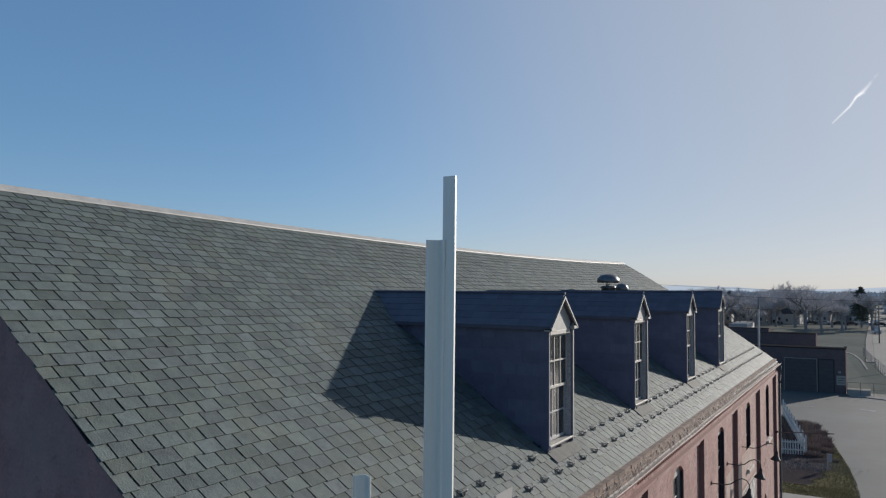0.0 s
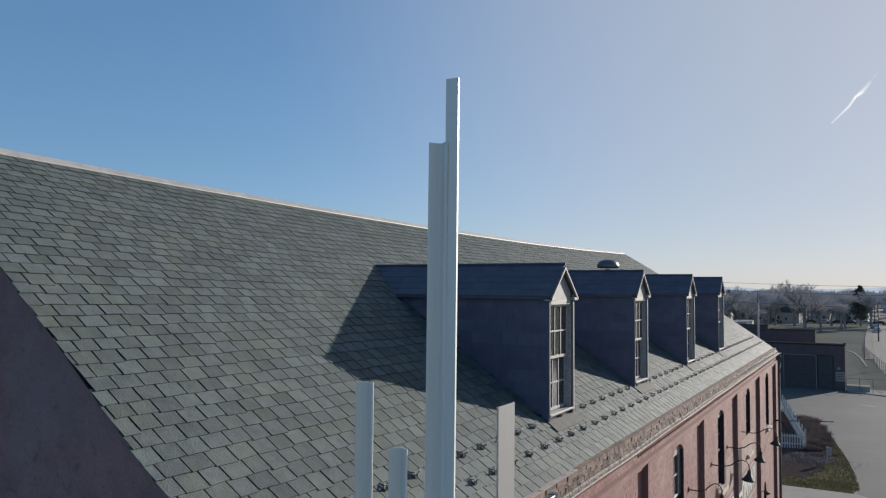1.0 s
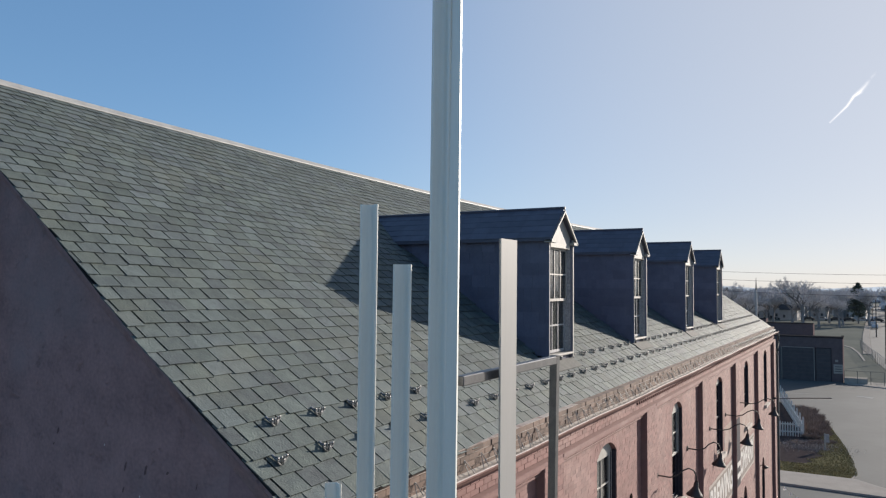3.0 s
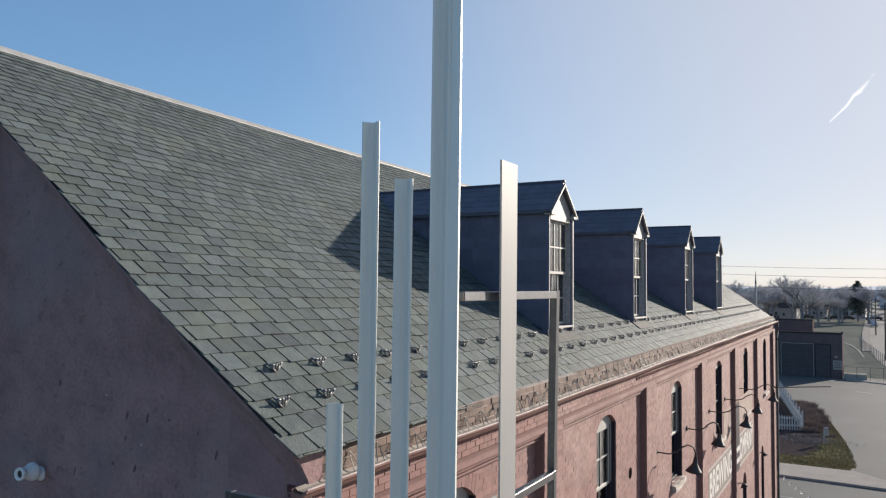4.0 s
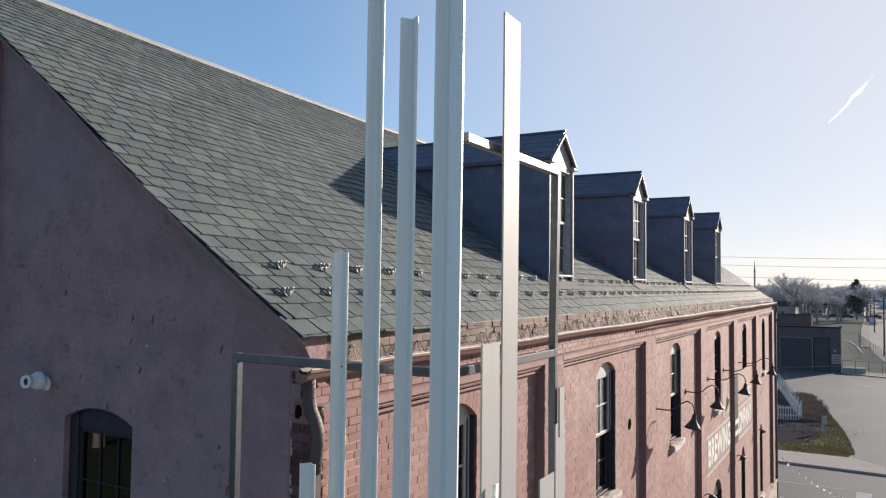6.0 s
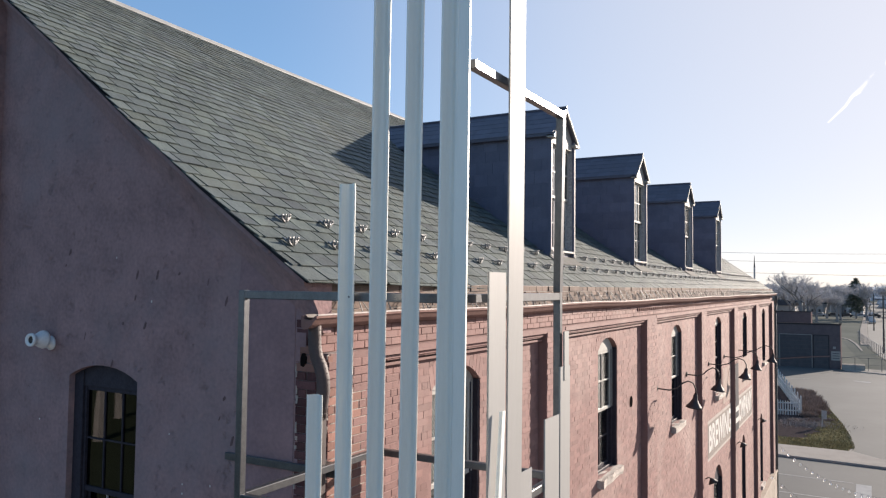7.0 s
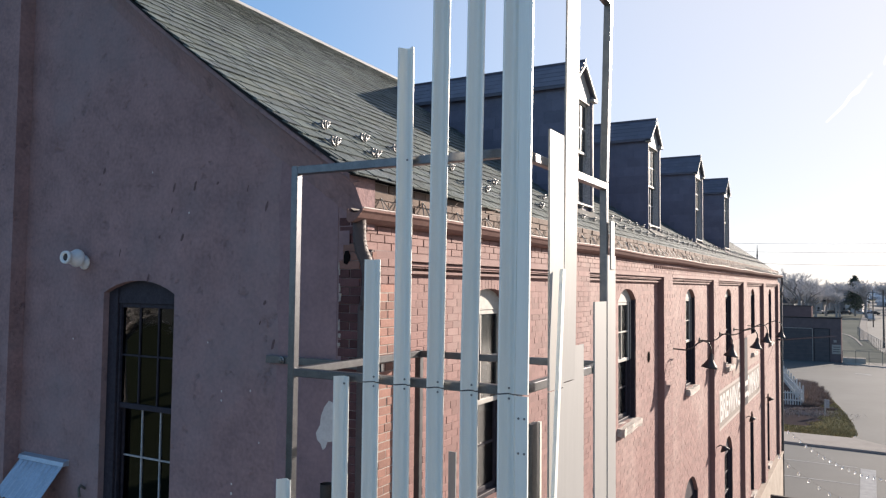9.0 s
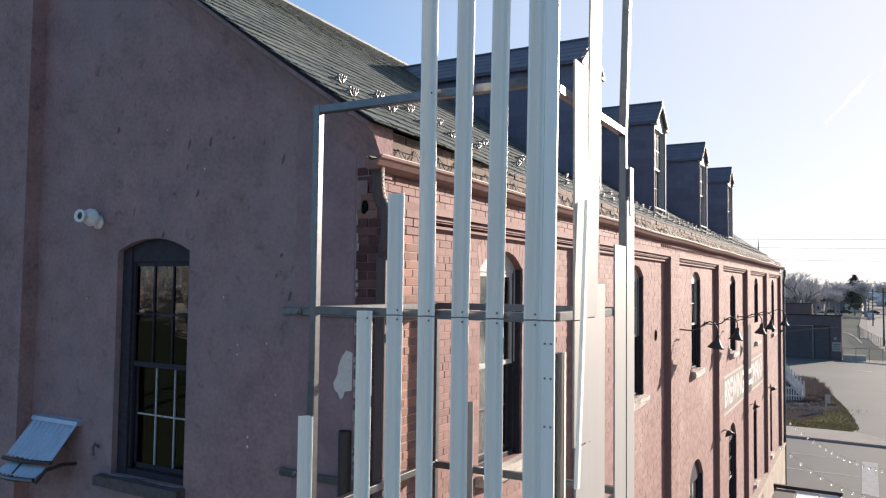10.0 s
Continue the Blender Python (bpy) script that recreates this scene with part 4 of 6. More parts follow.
# ---- snow guards ----
def snow_guard_mesh():
    bm = bmesh.new()
    box(bm, -0.09, 0.035, -0.014, 0.014, 0.014, 0.024)
    for s in (-1, 1):
        # a wing curling out and up, with a rolled tip
        tube(bm, [(0.03, s * 0.008, 0.022), (0.022, s * 0.03, 0.03), (0.012, s * 0.052, 0.046), (0.004, s * 0.066, 0.066), (0.0, s * 0.062, 0.082), (0.0, s * 0.05, 0.08), (0.002, s * 0.046, 0.068)], 0.0095, 6)
        tube(bm, [(0.03, s * 0.008, 0.03), (0.014, s * 0.016, 0.055), (0.006, s * 0.022, 0.078), (0.002, s * 0.014, 0.09)], 0.008, 6)
        extrude(bm, [(0.024, s * 0.004, 0), (0.014, s * 0.03, 0.012), (0.008, s * 0.052, 0.03), (0.008, s * 0.03, 0.036), (0.012, s * 0.006, 0.028)][::s], (0, 0, 0.02), (0.006, 0, 0.024))
    tube(bm, [(-0.06, 0, 0.02), (-0.02, 0, 0.05), (0.01, 0, 0.062)], 0.008, 6)
    return mesh_of("snow_guard", bm, M_clip, True)


sg = snow_guard_mesh()
TILT_M = Matrix.Rotation(math.atan(K), 4, "Y")
for row_x, first in ((-0.77, 0.45), (-0.46, 0.17)):
    y = first
    while y < 31.4:
        g = new("snow_guard", sg)
        gx, gy = course_x(row_x, y), y - 0.16 * lift(y)
        g.matrix_basis = Matrix.Translation((gx, gy + rnd.uniform(-0.02, 0.02), roof_z(gx, gy) + 0.004)) @ TILT_M @ pose(0, 0, 0, 0, 0, rnd.uniform(-9, 9)) @ Matrix.Scale(0.96, 4)
        tagged(g, "small cast metal snow guard clipped over a slate", "snow guard", "snow guards in two rows")
        y += 0.577

# ---- gutter, heating cable, downspout ----
gut = thing("gutter", "brown painted box gutter along the eaves", "gutter")
sec = [(0.032, 10.36), (0.032, 10.33), (0.055, 10.31), (0.1, 10.318), (0.135, 10.345), (0.16, 10.38), (0.178, 10.395), (0.178, 10.412), (0.165, 10.414), (0.15, 10.4), (0.13, 10.385), (0.1, 10.38), (0.06, 10.385), (0.045, 10.412), (0.032, 10.412)]
bm = bmesh.new()
n = 24
rings = []
for i in range(n + 1):
    y = -0.22 + (END + 0.5) * i / n
    sag = 0.012 * math.sin(i * 1.7) + 0.03 + 0.02 * i / n
    rings.append([bm.verts.new((x + 0.05 * (i / n) ** 2, y, z + sag * 0.8)) for x, z in sec])
for p, q in zip(rings, rings[1:]):
    for k in range(len(sec)):
        bm.faces.new((p[k], p[(k + 1) % len(sec)], q[(k + 1) % len(sec)], q[k]))
bm.faces.new(rings[0][::-1]), bm.faces.new(rings[-1])
part("trough", bm, M_gutter, gut)
bm = bmesh.new()
rings = []
for i in range(n + 1):
    y = -0.2 + (END + 0.46) * i / n
    sag = 0.8 * (0.012 * math.sin(i * 1.7) + 0.03 + 0.02 * i / n)
    rings.append([bm.verts.new((x + 0.05 * (i / n) ** 2, y, z + sag)) for x, z in ((0.05, 10.42), (0.075, 10.4), (0.14, 10.398), (0.168, 10.424), (0.172, 10.42), (0.14, 10.392), (0.075, 10.394))])
for p, q in zip(rings, rings[1:]):
    for k in range(7):
        bm.faces.new((p[k], p[(k + 1) % 7], q[(k + 1) % 7], q[k]))
part("liner", bm, M_liner, gut, "pale dusty lining inside the gutter")
# a tube along the outer edge, paler than the trough
bm = bmesh.new()
tube(bm, [(0.171 + 0.05 * (i / n) ** 2, -0.21 + (END + 0.49) * i / n, 10.416 + 0.8 * (0.012 * math.sin(i * 1.7) + 0.03 + 0.02 * i / n)) for i in range(n + 1)], 0.009, 6)
part("lip", bm, M_lip, gut, "pale lip of the gutter")
part("end_cap", extrude(bmesh.new(), [(x, 0, z + 0.024) for x, z in sec], (0, -0.227, 0), (0, -0.221, 0)), M_gutter, gut)
bm = bmesh.new()
pts = []
y = 0.05
while y < END - 0.4:
    # one loop: along the trough, up over the slate edge and back
    dz = 0.05 * y / END
    w, h, skew = rnd.uniform(0.26, 0.42), rnd.uniform(0.14, 0.19), rnd.uniform(-0.02, 0.07)
    for u in (0.0, 0.18, 0.3, 0.36, 0.42, 0.47, 0.5, 0.53, 0.57, 0.63, 0.7, 0.84):
        up = max(0.0, 1 - abs(u - 0.5) / 0.22)
        up = up * up * (3 - 2 * up)
        pts.append((0.145 - 0.1 * up, y + w * u + skew * up, 10.412 + dz + h * up))
    y += w
tube(bm, pts, 0.0048, 5)
solid("heating_cable", bm, M_cable, "white heating cable looped over the eaves above the gutter", "cable")
ds = thing("downspout", "dark brown corrugated downspout at the wall corner", "downspout")
bm = bmesh.new()
pp = [(0.075, -0.12, 10.37), (0.075, -0.12, 10.28), (0.08, -0.12, 10.2), (0.1, -0.12, 10.12), (0.14, -0.12, 10.05), (0.165, -0.12, 9.97), (0.168, -0.12, 9.88), (0.155, -0.12, 9.78), (0.14, -0.12, 9.68)]
tube(bm, pp, 0.05, 14)
part("elbow", bm, M_pipe, ds, smooth=True)
for i in range(20):
    t = i / 19 * (len(pp) - 1.01)
    k = min(int(t), len(pp) - 2)
    a = Vector(pp[k]).lerp(Vector(pp[k + 1]), t - k)
    b = a + (Vector(pp[k + 1]) - Vector(pp[k])).normalized() * 0.009
    part("rib", tube(bmesh.new(), [a, b], 0.0525, 14), M_pipe, ds)
bm = boxes((0.095, 0.18, -0.165, -0.08, GZ, 9.72), bevel=0.012)
part("pipe", bm, M_pipe, ds)
for z in (9.3, 7.6, 5.0, 2.5):
    part("strap", boxes((0.088, 0.187, -0.172, -0.0, z, z + 0.03)), M_black, ds)
bm = tube(bmesh.new(), [(-0.13, -0.2, 7.0), (-0.13, -0.2, 8.38)], 0.05, 14, cap=False)
tube(bm, [(-0.13, -0.2, 8.38), (-0.13, -0.2, 7.0)], 0.042, 14, cap=False)
fd = thing("far_downspout", "pale grey downspout at the far end of the front", "downspout")
part("elbow", tube(bmesh.new(), [(0.2, END + 0.12, 10.36), (0.2, END + 0.12, 10.1), (0.19, END + 0.11, 9.95), (0.17, END - 0.02, 9.74), (0.17, END - 0.04, 9.6)], 0.05, 10), M_lead, fd, smooth=True)
part("pipe", tube(bmesh.new(), [(0.17, END - 0.04, 9.6), (0.17, END - 0.04, GZ)], 0.045, 10), M_lead, fd, smooth=True)
vp = thing("vent_pipe", "open black vent pipe standing beside the gable wall", "pipe")
part("pipe", bm, M_black, vp, smooth=True)
part("bracket", boxes((-0.15, -0.11, -0.155, -0.0, 7.5, 7.54)), M_black, vp)

# ---- square steel tower with aluminium fins at the building's corner ----
TX0, TX1, TY0, TY1 = 0.205, 1.757, -0.995, 0.56
S = 0.026
tower = thing("fin_tower", "square steel frame tower clad with upright aluminium fins", "sculpture")


def post(x, y, z0, z1, name="post"):
    part(name, boxes((x - S, x + S, y - S, y + S, z0, z1), bevel=0.004), M_steel, tower, "dark galvanised tube")


post(TX0, TY0, GZ, 10.63), post(TX0, TY1, GZ, 9.34), post(TX1, TY0, GZ, 10.63), post(TX1, TY1, GZ, 10.63)
for y in (TY0, TY1):
    bm = bmesh.new()
    extrude(bm, [(TX1 - S, y - S, 0), (TX1 + S, y - S, 0), (TX1 + S, y + S, 0), (TX1 - S, y + S, 0)], (0, 0, 10.632), (0.09, -0.18, 11.91) if y > 0 else (0.04, -0.05, 11.91))
    part("upper_post", bm, M_steel, tower, "galvanised tube leaning slightly")


def rail(x0, y0, x1, y1, z):
    d = Vector((x1 - x0, y1 - y0, 0))
    if abs(d.x) > abs(d.y):
        dims = (min(x0, x1) + S, max(x0, x1) - S, y0 - S, y0 + S, z - S, z + S)
    else:
        dims = (x0 - S, x0 + S, min(y0, y1) + S, max(y0, y1) - S, z - S, z + S)
    part("rail", boxes(dims, bevel=0.004), M_steel, tower, "galvanised square tube")


for z in (9.31, 8.03, 5.5, 3.0):
    for c in ((TX0, TY0, TX1, TY0), (TX1, TY0, TX1, TY1), (TX0, TY1, TX1, TY1), (TX0, TY0, TX0, TY1)):
        rail(*c, z)
rail(TX0, TY0, TX1, TY0, 10.6), rail(TX1, TY0, TX1, TY1, 10.6), rail(TX1 + 0.09, TY0 - 0.03, TX1 + 0.09, TY1 - 0.18, 11.88)
for z in (9.25, 7.94):
    part("wall_bracket", boxes((-0.92, TX0 - S - 0.001, -0.03, -0.004, z - 0.03, z + 0.03), bevel=0.003), M_steel, tower, "flat steel wall bracket")
    bm = lathe(bmesh.new(), [(0.001, 0.03), (0.014, 0.028), (0.02, 0.015), (0.03, 0.012), (0.03, 0.0)], pose(-0.74, -0.03, z, 90), 10)
    part("bolt", bm, M_bolt, tower)
    part("standoff", boxes((TX0 - S, TX0 + S, -0.03, 0.0, z - 0.03, z + S)), M_steel, tower)


def bolt(m):
    bm = lathe(bmesh.new(), [(0.001, 0.004), (0.004, 0.0035), (0.0065, 0.002), (0.0065, 0.0)], m, 8)
    part("screw", bm, M_bolt, tower)


def fin(x, w, z0, z1, y=-1.03, lean=(0, 0)):
    """A bent-sheet fin on the south face: a rounded valley with a lip at either edge."""
    ys = [(0, -0.052), (0.004, -0.06), (0.014, -0.058), (0.3 * w, -0.03), (0.42 * w, -0.017), (0.5 * w, -0.014), (0.6 * w, -0.016), (w - 0.016, -0.034), (w - 0.006, -0.036), (w, -0.03)]
    t = 0.0035
    outer = [Vector((x + u, y + v, 0)) for u, v in ys]
    inner = [Vector((x + u, y + v + t, 0)) for u, v in ys]
    bm = bmesh.new()
    extrude(bm, outer + inner[::-1], (0, 0, z0), (lean[0], lean[1], z1))
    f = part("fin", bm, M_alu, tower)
    return f


FINS = [(0.15, 8.65), (0.585, 9.32), (0.8, 10.02), (1.015, 11.26), (1.235, 12.81), (1.448, 12.49), (1.672, 14.04)]
for x, top in FINS:
    cut = 9.3
    if top > 9.6:
        fin(x + 0.014, 0.096, cut + 0.004, top, lean=(0.14, -0.19) if top > 12 else (0, 0))
        fin(x + 0.014, 0.096, 3.1, cut - 0.004)
    else:
        fin(x + 0.014, 0.096, 3.1, top)
    for z in (10.6, 9.33, 9.275, 8.03):
        if z < top:
            bolt(pose(x + 0.066, -1.047, z, 90))


def plate(y0, y1, z0, z1, x=1.8, lean=(0, 0)):
    """A folded flat fin on the east face: plate with returned edges."""
    t = 0.0035
    p = [(x - 0.012, y0), (x, y0), (x, y1), (x - 0.012, y1), (x - 0.012, y1 - t), (x - t, y1 - t), (x - t, y0 + t), (x - 0.012, y0 + t)]
    bm = bmesh.new()
    extrude(bm, [(a, b, 0) for a, b in p], (0, 0, z0), (lean[0], lean[1], z1))
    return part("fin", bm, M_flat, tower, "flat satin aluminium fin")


def flange(x0, x1, z0, z1, y=-1.075, lean=(0, 0)):
    """A flat folded strip facing south beside the corner fin."""
    t = 0.0035
    p = [(x0, y + 0.012), (x0, y), (x1, y), (x1, y + 0.014), (x1 - t, y + 0.014), (x1 - t, y + t), (x0 + t, y + t), (x0 + t, y + 0.012)]
    bm = bmesh.new()
    extrude(bm, [(a, b, 0) for a, b in p], (0, 0, z0), (lean[0], lean[1], z1))
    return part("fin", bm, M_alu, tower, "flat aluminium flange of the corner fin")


flange(1.786, 1.856, 9.305, 14.36, lean=(0.126, -0.178)), flange(1.786, 1.856, 3.1, 9.296)
plate(-0.82, -0.6, 9.296, 10.75, 1.878), plate(-0.82, -0.6, 8.6, 9.29, 1.878)
plate(-0.41, -0.195, 9.296, 12.65, 1.805, (0.147, -0.3)), plate(-0.41, -0.195, 3.1, 9.29, 1.805)
plate(-0.215, 0.0, 3.1, 9.5, 1.795)
plate(0.23, 0.5, 3.1, 9.77, 1.795), plate(0.505, 0.7, 3.1, 10.1), plate(0.57, 0.66, 10.0, 10.35, 1.806)
plate(-0.84, -0.58, 3.1, 8.6, 1.895)
bm = bmesh.new()
extrude(bm, [(1.9, -0.888, 0), (1.92, -0.885, 0), (1.92, -0.848, 0), (1.916, -0.848, 0), (1.916, -0.88, 0), (1.9, -0.882, 0)], (0, 0, 8.4), (0, 0.16, 9.97))
part("leaning_angle", bm, M_alu, tower, "narrow aluminium angle leaning out of plumb")
part("inner_angle", boxes((1.755, 1.79, -0.845, -0.745, 3.1, 9.11)), M_steel, tower, "short inner steel angle")
part("inner_edge", boxes((1.775, 1.793, -0.744, -0.72, 3.1, 9.11)), M_alu, tower)
part("short_strip", boxes((0.51, 0.575, 0.52, 0.533, 3.1, 8.56)), M_flat, tower, "short flat strip on the rear rails")
for z in (9.18, 9.0, 8.75):
    for x in (1.805, 1.838):
        bolt(pose(x, -1.075, z, 90))

# ---- smoothed strip, chips and fixtures on the gable ----
bm = bmesh.new()
edge_l = [(-0.82 + 0.012 * math.sin(i * 1.3) + 0.006 * math.sin(i * 4.1), 7.0 + 3.62 * i / 24) for i in range(25)]
extrude(bm, [(x, 0, z) for x, z in edge_l] + [(-0.78, 0, rake(-0.78) - 0.01), (-0.215, 0, rake(-0.215) - 0.01), (-0.215, 0, 7.0)], (0, -0.004, 0), (0, 0.01, 0))
part("smooth_strip", bm, M_smooth, gable, "smoother stucco strip beside the corner")
for x, z, w in ((-1.44, 8.86, 0.012), (-1.44, 8.94, 0.01), (-1.11, 8.97, 0.012), (-1.3, 8.09, 0.016), (-1.3, 8.17, 0.012), (-1.0, 8.55, 0.01), (-1.62, 9.35, 0.01), (-3.5, 9.3, 0.01), (-1.9, 10.5, 0.012), (-2.4, 10.9, 0.01)):
    w *= 0.6
    ring = [(x + w * (1 + 0.4 * math.sin(7 * k + x * 9)) * math.cos(k * 0.9), z + 1.5 * w * math.sin(k * 0.9)) for k in range(7)]
    part("plaster_chip", extrude(bmesh.new(), [(a, 0, b) for a, b in ring], (0, -0.003, 0), (0, 0.004, 0)), M_peel, gable)
# raised dark lozenges; the shade of gouges is put into their colour
GOUGES = ((-2.1, 10.74), (-3.1, 10.96), (-3.16, 10.83), (-1.98, 10.28), (-2.83, 10.15), (-2.28, 10.29), (-2.12, 10.53), (-0.97, 10.52), (-0.97, 9.71),
          (-1.02, 9.54), (-0.87, 9.37), (-1.19, 10.68), (-0.41, 10.39), (-0.44, 10.32), (-2.42, 9.91), (-1.55, 10.75), (-0.84, 11.02), (-1.83, 10.74))
for i, (x, z) in enumerate(GOUGES):
    w, h = 0.011 + 0.006 * math.sin(i * 2.7), 0.03 + 0.016 * math.sin(i * 1.9 + 1)
    ring = [(x + w * math.cos(k * 0.785) * (1 + 0.35 * math.sin(5 * k + i)) + 0.3 * h * math.sin(k * 0.785), z + h * math.sin(k * 0.785)) for k in range(8)]
    part("plaster_gouge", extrude(bmesh.new(), [(a, 0, b) for a, b in ring], (0, -0.0025, 0), (0, 0.004, 0)), M_gouge, gable)
for x, y in ((-4.55, 3.41), (-4.42, 3.46), (-3.95, 3.5)):
    tab = thing("slate_tab", "small pale metal tab holding a slipped slate", "tab", "slate tabs")
    up = up_slope(x, y)
    c = Vector((x, y, roof_z(x, y))) + Vector((up.z, 0, -up.x)) * 0.026
    bm = bmesh.new()
    u, w = up * 0.045, Vector((0, 0.012, 0))
    extrude(bm, [c - u - w, c - u + w, c + u + w, c + u - w], (0, 0, -0.006), (0, 0, 0.0))
    part("strip", bm, M_lead, tab)

fl = thing("wall_floodlight", "white domed floodlight fixed to the stucco gable", "lamp")
bm = lathe(bmesh.new(), [(0.001, 0.0), (0.07, 0.0), (0.07, 0.02), (0.04, 0.03), (0.035, 0.08)], pose(-3.35, -0.0, 10.06, 90, 0, 0), 16)
part("base", bm, M_porcelain, fl, smooth=True)
head = pose(-3.34, -0.1, 10.1, 88, 0, 8) @ Matrix.Scale(0.86, 4)
bm = lathe(bmesh.new(), [(0.001, -0.035), (0.085, -0.032), (0.1, -0.02), (0.104, 0.0), (0.1, 0.02), (0.078, 0.06), (0.062, 0.1), (0.056, 0.125), (0.07, 0.132), (0.074, 0.142), (0.072, 0.17), (0.05, 0.172), (0.04, 0.14)], head, 20)
part("housing", bm, M_porcelain, fl, smooth=True)
bm = lathe(bmesh.new(), [(0.001, 0.15), (0.042, 0.152)], head, 14)
part("lens", bm, M_black, fl)
hood = thing("sheet_metal_hood", "blue-grey corrugated sheet hood bracketed off the gable", "hood")
N = 9


def corrugated(x0, x1, top, low, skew):
    """A ribbed sheet between an upper and a lower edge, each given as (y, z)."""
    bm = bmesh.new()
    up, dn = [], []
    for i in range(N * 2 + 1):
        u = i / (N * 2)
        dz = 0.016 if i % 2 else 0.0
        up.append((x0 + (x1 - x0) * u, top[0], top[1] + dz))
        dn.append((x0 + skew + (x1 - x0) * u, low[0], low[1] + dz))
    a, b = [bm.verts.new(p) for p in up], [bm.verts.new(p) for p in dn]
    c, d = [bm.verts.new((x, y, z - 0.006)) for x, y, z in up], [bm.verts.new((x, y, z - 0.006)) for x, y, z in dn]
    for i in range(N * 2):
        bm.faces.new((a[i], a[i + 1], b[i + 1], b[i])), bm.faces.new((c[i + 1], c[i], d[i], d[i + 1]))
        bm.faces.new((a[i + 1], a[i], c[i], c[i + 1])), bm.faces.new((b[i], b[i + 1], d[i + 1], d[i]))
    return bm


part("sheet", corrugated(-4.23, -3.52, (-0.06, 8.04), (-0.32, 7.73), 0.0), M_bluemetal, hood)
part("lower_sheet", corrugated(-4.2, -3.6, (-0.3, 7.67), (-0.42, 7.58), -0.04), M_bluemetal, hood)
bm = bmesh.new()
extrude(bm, [(0, -0.075, 8.045), (0, -0.06, 8.085), (0, -0.0, 8.1), (0, 0.0, 8.04), (0, -0.03, 8.045)], (-4.24, 0, 0), (-3.5, 0, 0))
part("cap_strip", bm, M_bluemetal, hood)
part("edge_bar", tube(bmesh.new(), [(-4.26, -0.33, 7.7), (-3.9, -0.335, 7.705), (-3.52, -0.31, 7.735)], 0.02, 8), M_black, hood, smooth=True)
part("rolled_lip", tube(bmesh.new(), [(-4.26, -0.43, 7.56), (-3.95, -0.44, 7.555), (-3.62, -0.42, 7.58)], 0.022, 8), M_steel, hood, smooth=True)
for x in (-3.58, -3.98):
    bm = tube(bmesh.new(), [(x, 0.0, 7.66), (x, -0.15, 7.68), (x, -0.32, 7.66), (x, -0.42, 7.56)], 0.018, 6)
    part("bracket", bm, M_black, hood)
hk = thing("wall_hook", "small pale metal hook on the stucco wall", "hook")
part("hook", tube(bmesh.new(), [(-3.24, 0.0, 7.86), (-3.24, -0.05, 7.9), (-3.22, -0.08, 7.88), (-3.21, -0.08, 7.8)], 0.014, 6), M_lead, hk)

# ---- gooseneck sign lamps on the front ----
def gooseneck(y, dy, reach):
    g = thing("gooseneck_lamp", "black gooseneck sign lamp with a bell shade on the brick front", "lamp", "row of sign lamps")
    z = 8.64
    part("wall_plate", lathe(bmesh.new(), [(0.001, 0.03), (0.05, 0.028), (0.06, 0.0)], pose(0.12 if any(a <= y <= b for a, b in PIL) else 0.0, y, z, 0, 90, 0), 12), M_black, g)
    x0 = 0.12 if any(a <= y <= b for a, b in PIL) else 0.0
    pts = [(x0 + 0.01, y, z), (reach * 0.35, y + dy * 0.2, z - 0.02), (reach * 0.53, y + dy * 0.4, z + 0.02), (reach * 0.67, y + dy * 0.6, z + 0.12), (reach * 0.81, y + dy * 0.78, z + 0.17),
           (reach * 0.94, y + dy * 0.92, z + 0.13), (reach, y + dy, z + 0.02), (reach, y + dy, z - 0.1)]
    part("arm", tube(bmesh.new(), pts, 0.014, 8), M_black, g, smooth=True)
    m = pose(reach, y + dy, z - 0.1, 0, 8, 0)
    bm = lathe(bmesh.new(), [(0.03, 0.02), (0.045, -0.02), (0.05, -0.09), (0.065, -0.115), (0.09, -0.16), (0.14, -0.225), (0.165, -0.265), (0.16, -0.265), (0.13, -0.22), (0.08, -0.16), (0.04, -0.1)], m, 20)
    part("shade", bm, M_black, g, smooth=True)
    part("bulb", lathe(bmesh.new(), [(0.02, -0.1), (0.035, -0.16), (0.03, -0.2), (0.001, -0.215)], m, 10), M_porcelain, g, smooth=True)


for y, reach in ((10.75, 0.72), (13.65, 0.7), (16.5, 0.92), (19.05, 0.9), (21.8, 1.05)):
    gooseneck(y, 0.25, reach)

# ---- painted wall sign ----
sign = thing("painted_wall_sign", "faded painted sign panel reading BREWING COMPANY across two bays", "sign")


def panel(name, y0, y1, z0, z1, material, x):
    return part(name, boxes((x - 0.003, x, y0, y1, z0, z1)), material, sign)


for a, b in ((16.25, 20.3), (21.15, 25.2)):
    panel("border", a, b, 6.05, 7.12, M_signborder, 0.0085)
    panel("ground", a + 0.08, b - 0.08, 6.13, 7.04, M_signpaint, 0.0125)
panel("dark_field", 20.4, 21.07, 6.2, 8.3, M_darkpaint, 0.1255)
panel("band", 20.42, 21.05, 6.45, 6.6, M_signwhite, 0.1285), panel("band", 20.42, 21.05, 6.8, 6.95, M_signwhite, 0.1285)
panel("faded_field", 18.8, 20.3, 7.25, 8.3, M_ghost, 0.0085), panel("faded_field", 21.15, 25.0, 7.25, 8.3, M_ghost, 0.0085)


